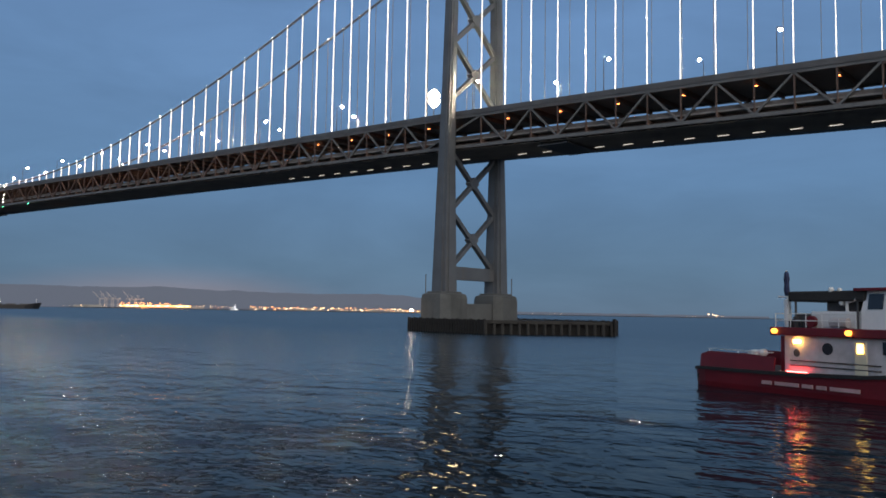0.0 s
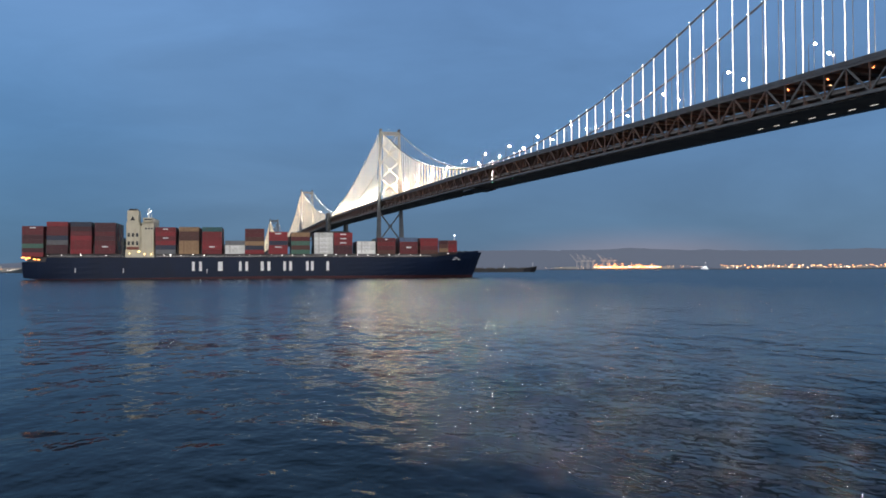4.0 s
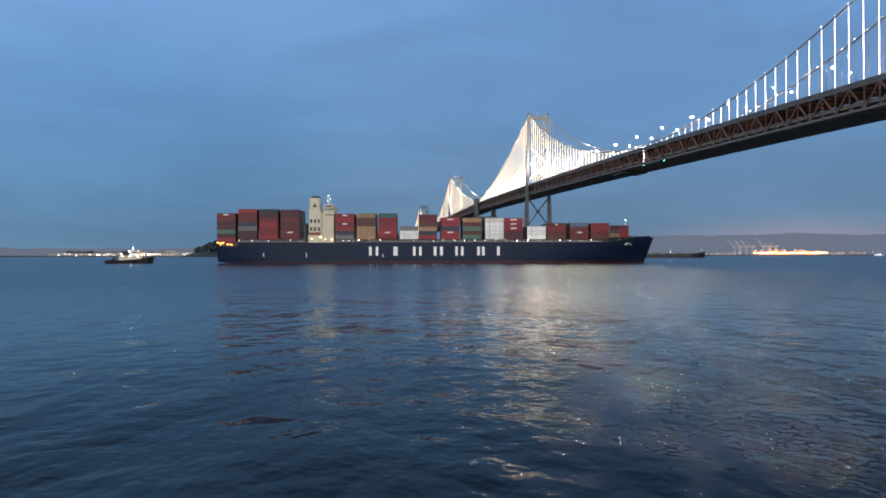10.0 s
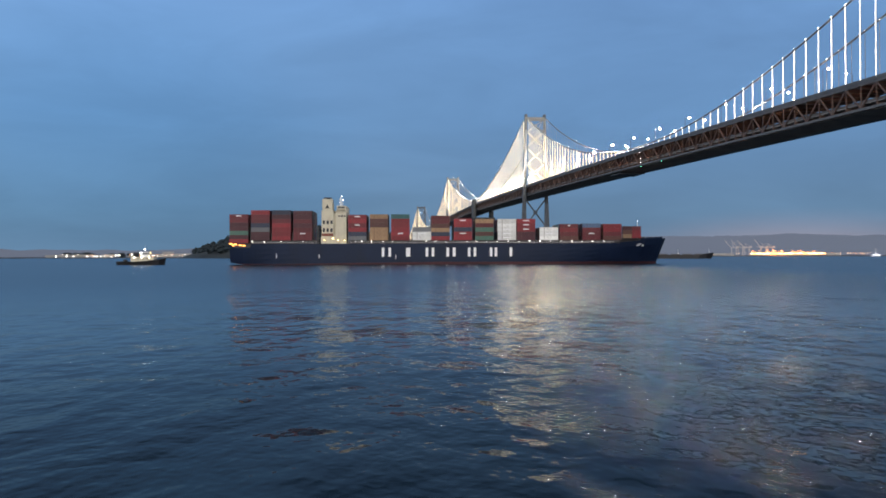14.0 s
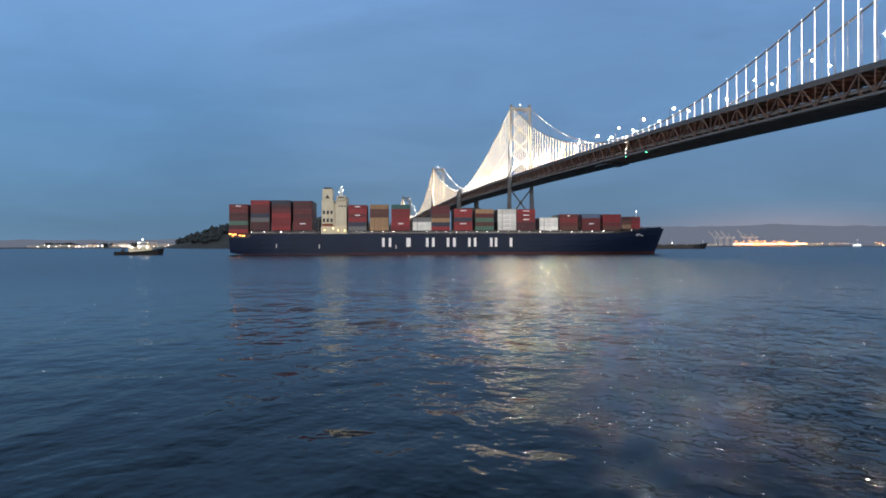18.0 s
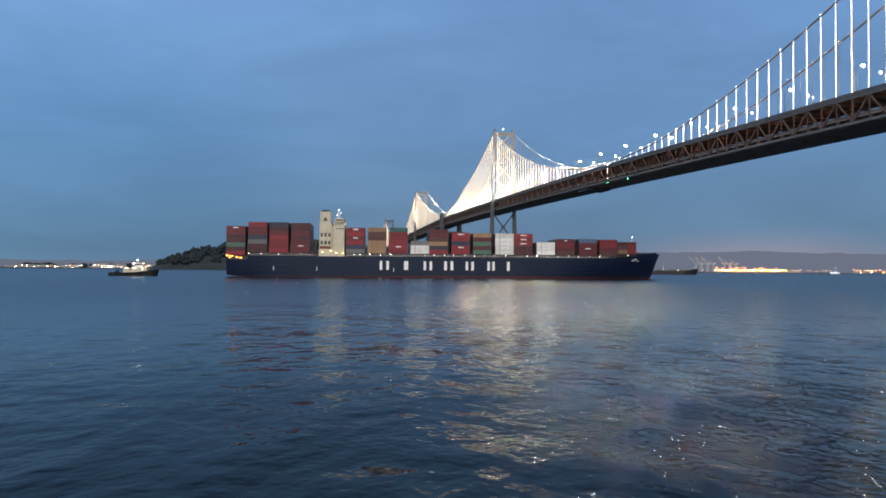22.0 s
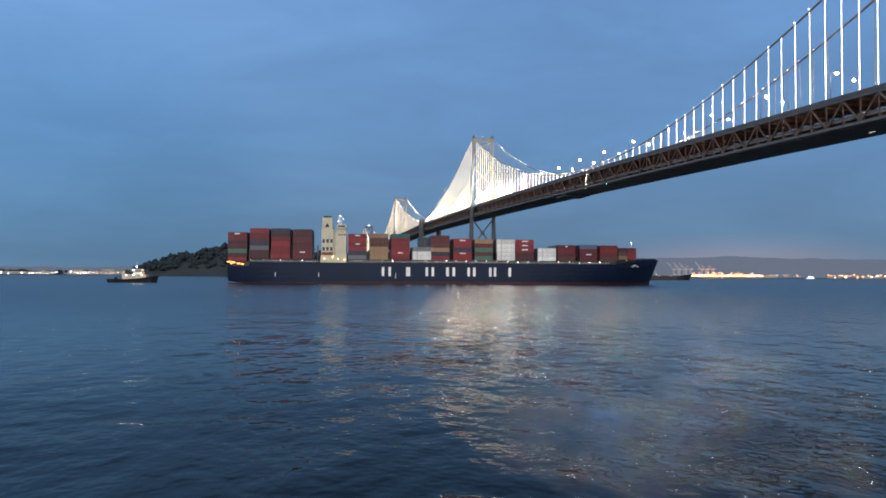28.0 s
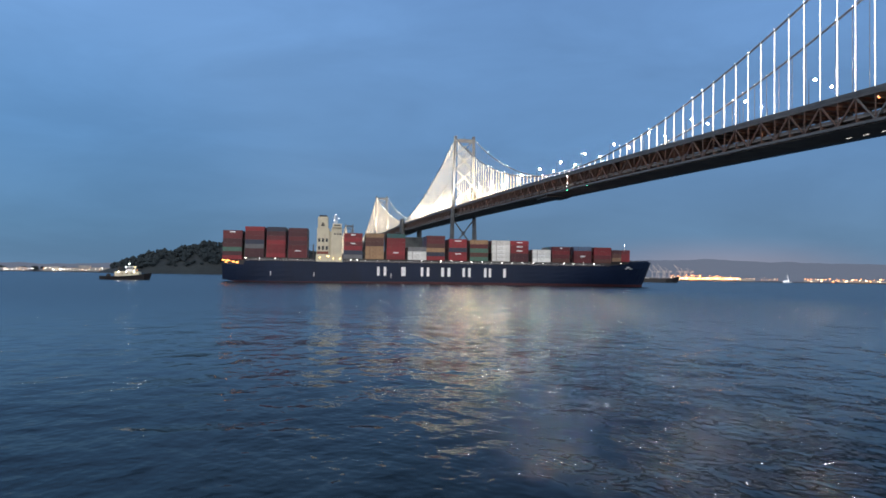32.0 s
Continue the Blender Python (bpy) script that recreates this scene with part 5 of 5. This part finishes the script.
def far_shore():
    rnd = random.Random(21)
    shore_strip("shore_port", 66, 41.8, 4560, 3.5, "low dark shore of the lit container port")
    shore_strip("shore_island_flat", 99.4, 118, 3300, 3.5, "low flat shore with small lights")
    shore_strip("shore_far", 41.5, 14, 4600, 3.0, "thin dark line of the distant shore")
    # sheds and stacks of the port, one thing each
    for k in range(46):
        az = rnd.uniform(42.5, 65.5)
        if 54.6 < az < 57.0:
            continue
        s = box_at(Shape(), az, 4620 + rnd.uniform(0, 40), rnd.uniform(25, 90), 30, 2, rnd.uniform(9, 17))
        tagged(new("port_shed", s.mesh("port_shed", SHED)), "low pale port shed under flood lamps", "shed", "sheds of the port")
    for az, up in ((64.0, 0.82), (63.6, 0.86), (63.2, 0.80), (62.2, 0.9), (61.8, 0.05)):
        crane(az, 4640, up)
    # bright yard between the cranes and the next terminal
    for k in range(120):
        az = 58.6 + 4.3 * k / 119 + rnd.uniform(-0.04, 0.04)
        light_mast(az, 4590 + rnd.uniform(-25, 30), 13 + rnd.uniform(-2, 3), PORT_O if rnd.random() < 0.7 else PORT_W, rnd.uniform(3.8, 6.2))
    # lamps added above the yard to stand in for its orange haze
    upper = Shape()
    for k in range(44):
        x, y, z = at_az(rnd.uniform(58.8, 63.0), 4630, rnd.uniform(19, 31))
        upper.ball((x, y, z), rnd.uniform(1.0, 2.2), 6).box(x - 0.3, x + 0.3, y - 0.3, y + 0.3, 0, z)
    tagged(new("port_lamps", upper.mesh("port_lamps", PORT_O)), "orange lamps added over the far container yard for its hazy glow", "lamp", kind="stuff")
    for k in range(26):
        light_mast(rnd.uniform(55.9, 58.2), 4590, rnd.uniform(8, 18), PORT_W if rnd.random() < 0.6 else PORT_O, rnd.uniform(0.8, 1.6))
    for k in range(12):
        light_mast(rnd.uniform(63.2, 66.4), 4590, rnd.uniform(6, 16), PORT_W, rnd.uniform(0.7, 1.5))
    for k in range(96):
        light_mast(43.2 + 11.4 * k / 95 + rnd.uniform(-0.1, 0.1), 4590, rnd.uniform(6, 21), PORT_O if rnd.random() < 0.7 else PORT_W, rnd.choice([2.0, 2.8, 3.6, 4.6]))
    for k in range(14):
        light_mast(rnd.uniform(33.2, 35.6) if k < 7 else rnd.uniform(22.6, 26.0), 4590, rnd.uniform(5, 10), PORT_W, rnd.uniform(0.8, 1.4))
    for az in (23.2, 23.45, 23.7, 23.3):
        light_mast(az, 4580, rnd.uniform(12, 20), PORT_W, 3.6)
    # the flat island at the other end of the view
    for k in range(34):
        az = rnd.uniform(100.4, 109)
        s = box_at(Shape(), az, 3340 + rnd.uniform(0, 30), rnd.uniform(15, 60), 20, 2, rnd.uniform(8, 15))
        tagged(new("shore_building", s.mesh("shore_building", SHED)), "low pale building on the far shore", "building", "buildings on the far shore")
    for k in range(46):
        az = rnd.choice([rnd.uniform(100.6, 104.2), rnd.uniform(100.6, 109)])
        light_mast(az, 3315, rnd.uniform(6, 13), PORT_W if rnd.random() < 0.55 else PORT_O, rnd.uniform(0.6, 1.2))
    for k, (w, h) in enumerate(((60, 17), (42, 24), (70, 15), (50, 19))):
        az = 101.0 + 0.95 * k
        s = box_at(Shape(), az, 3325, w, 20, 2, h)
        tagged(new("lit_terminal", s.mesh("lit_terminal", SHED)), "white flood-lit building on the flat shore", "building", "buildings on the far shore")
        for q in range(4):
            light_mast(az + 0.2 * (q - 1.5), 3296, rnd.uniform(6, 14), SHORE_W, rnd.uniform(0.9, 1.5))
    for k in range(30):
        light_mast(rnd.uniform(102.6, 108.8), 3300, rnd.uniform(5, 12), SHORE_W, rnd.uniform(1.2, 2.1))
    for k in range(24):
        az = rnd.uniform(101.3, 108)
        c = at_az(az, 3370)
        s = Shape()
        r = rnd.uniform(7, 13)
        for q in range(7):
            s.ball((c[0] + rnd.uniform(-r, r), c[1] + rnd.uniform(-r, r), 6 + rnd.uniform(0, r)), r * rnd.uniform(0.35, 0.6), 6)
        t = thing("shore_tree", "dark round tree on the far shore", "tree", "trees on the far shore")
        part("trunk", Shape().tube([(c[0], c[1], 1), (c[0], c[1], 9)], [0.8, 0.4], 5), BLACK, t)
        part("crown", s, LEAF, t)


def small_boat():
    b = thing("sailing_vessel", "small white lit vessel with a mast far off", "boat", at=pose(*at_az(55.74, 3600, 0), 0, 0, 55.7))
    part("hull", Shape().loft([[(x, -3 * w, -1), (x, 3 * w, -1), (x * 1.05, 3.4 * w, 3.2), (x * 1.05, -3.4 * w, 3.2)] for x, w in ((-16, 0.8), (-8, 1), (8, 1), (16, 0.3))]), WHITE, b)
    part("deckhouse", Shape().box(-9, 8, -2.4, 2.4, 3.2, 7, bev=0.2), WHITE, b)
    part("mast", Shape().tube([(0, 0, 7), (1.5, 0, 27)], [0.5, 0.25], 6), WHITE, b)
    for x, z, r in ((-8, 8, 0.9), (-2, 7.8, 1.1), (5, 8, 1.0), (10, 5, 0.8), (1.6, 27, 0.8), (1, 16, 0.6), (-12, 4.5, 0.8)):
        part("deck_light", Shape().ball((x, -2.8 if z < 10 else 0, z), r, 6), LAMP_COOL, b, "white light")


def pier_lamp():
    p = thing("pier_lamp", "lamp on a post at the corner of the pier fender", "lamp", at=pose(-6.5, -9.0, 3.3))
    part("post", Shape().tube([(0, 0, 0), (0, 0, 2.6), (0.6, -1.6, 3.1)], 0.08, 6), STEEL_DARK, p)
    part("lamp_head", Shape().box(0.1, 1.1, -2.0, -1.3, 2.6, 3.05, bev=0.08), PIER_LIGHT, p, "glowing warm lamp head")
    for x, y in ((-6.0, -7.0), (5.0, 27.3)):
        m = thing("pier_mast", "thin steel mast on the bridge pier", "mast", "masts on the pier", at=pose(x * 0.6, y, 10.6))
        part("mast", Shape().tube([(0, 0, -1.2), (0, 0, 6.4)], 0.16, 6), STEEL_DARK, m)


island()
hills()
far_shore()
small_boat()
pier_lamp()


def motions():
    """Keys everything that moves: ship and tug on straight courses, far ship by camera bearing, drifting ripples."""
    steps = [2 * k for k in range(17)]
    walk(SHIP, [(t, ship_pose(t)) for t in steps])
    for ob, local in CARGO:
        walk(ob, [(t, ship_pose(t) @ local) for t in steps])
    walk(TUG, [(t, ship_pose(t, -410.0, -331.0, 2.42)) for t in steps])
    rows = []
    for t in steps:
        az = 67.5 - 0.1602 * t
        x, y, z = at_az(az, 1500)
        rows.append((t, pose(x, y, 0, 0, 0, -20.0)))
    walk(FAR_SHIP, rows)
    walk(water, [(t, pose(0.45 * t, 0.4 * t, 0)) for t in steps])


motions()
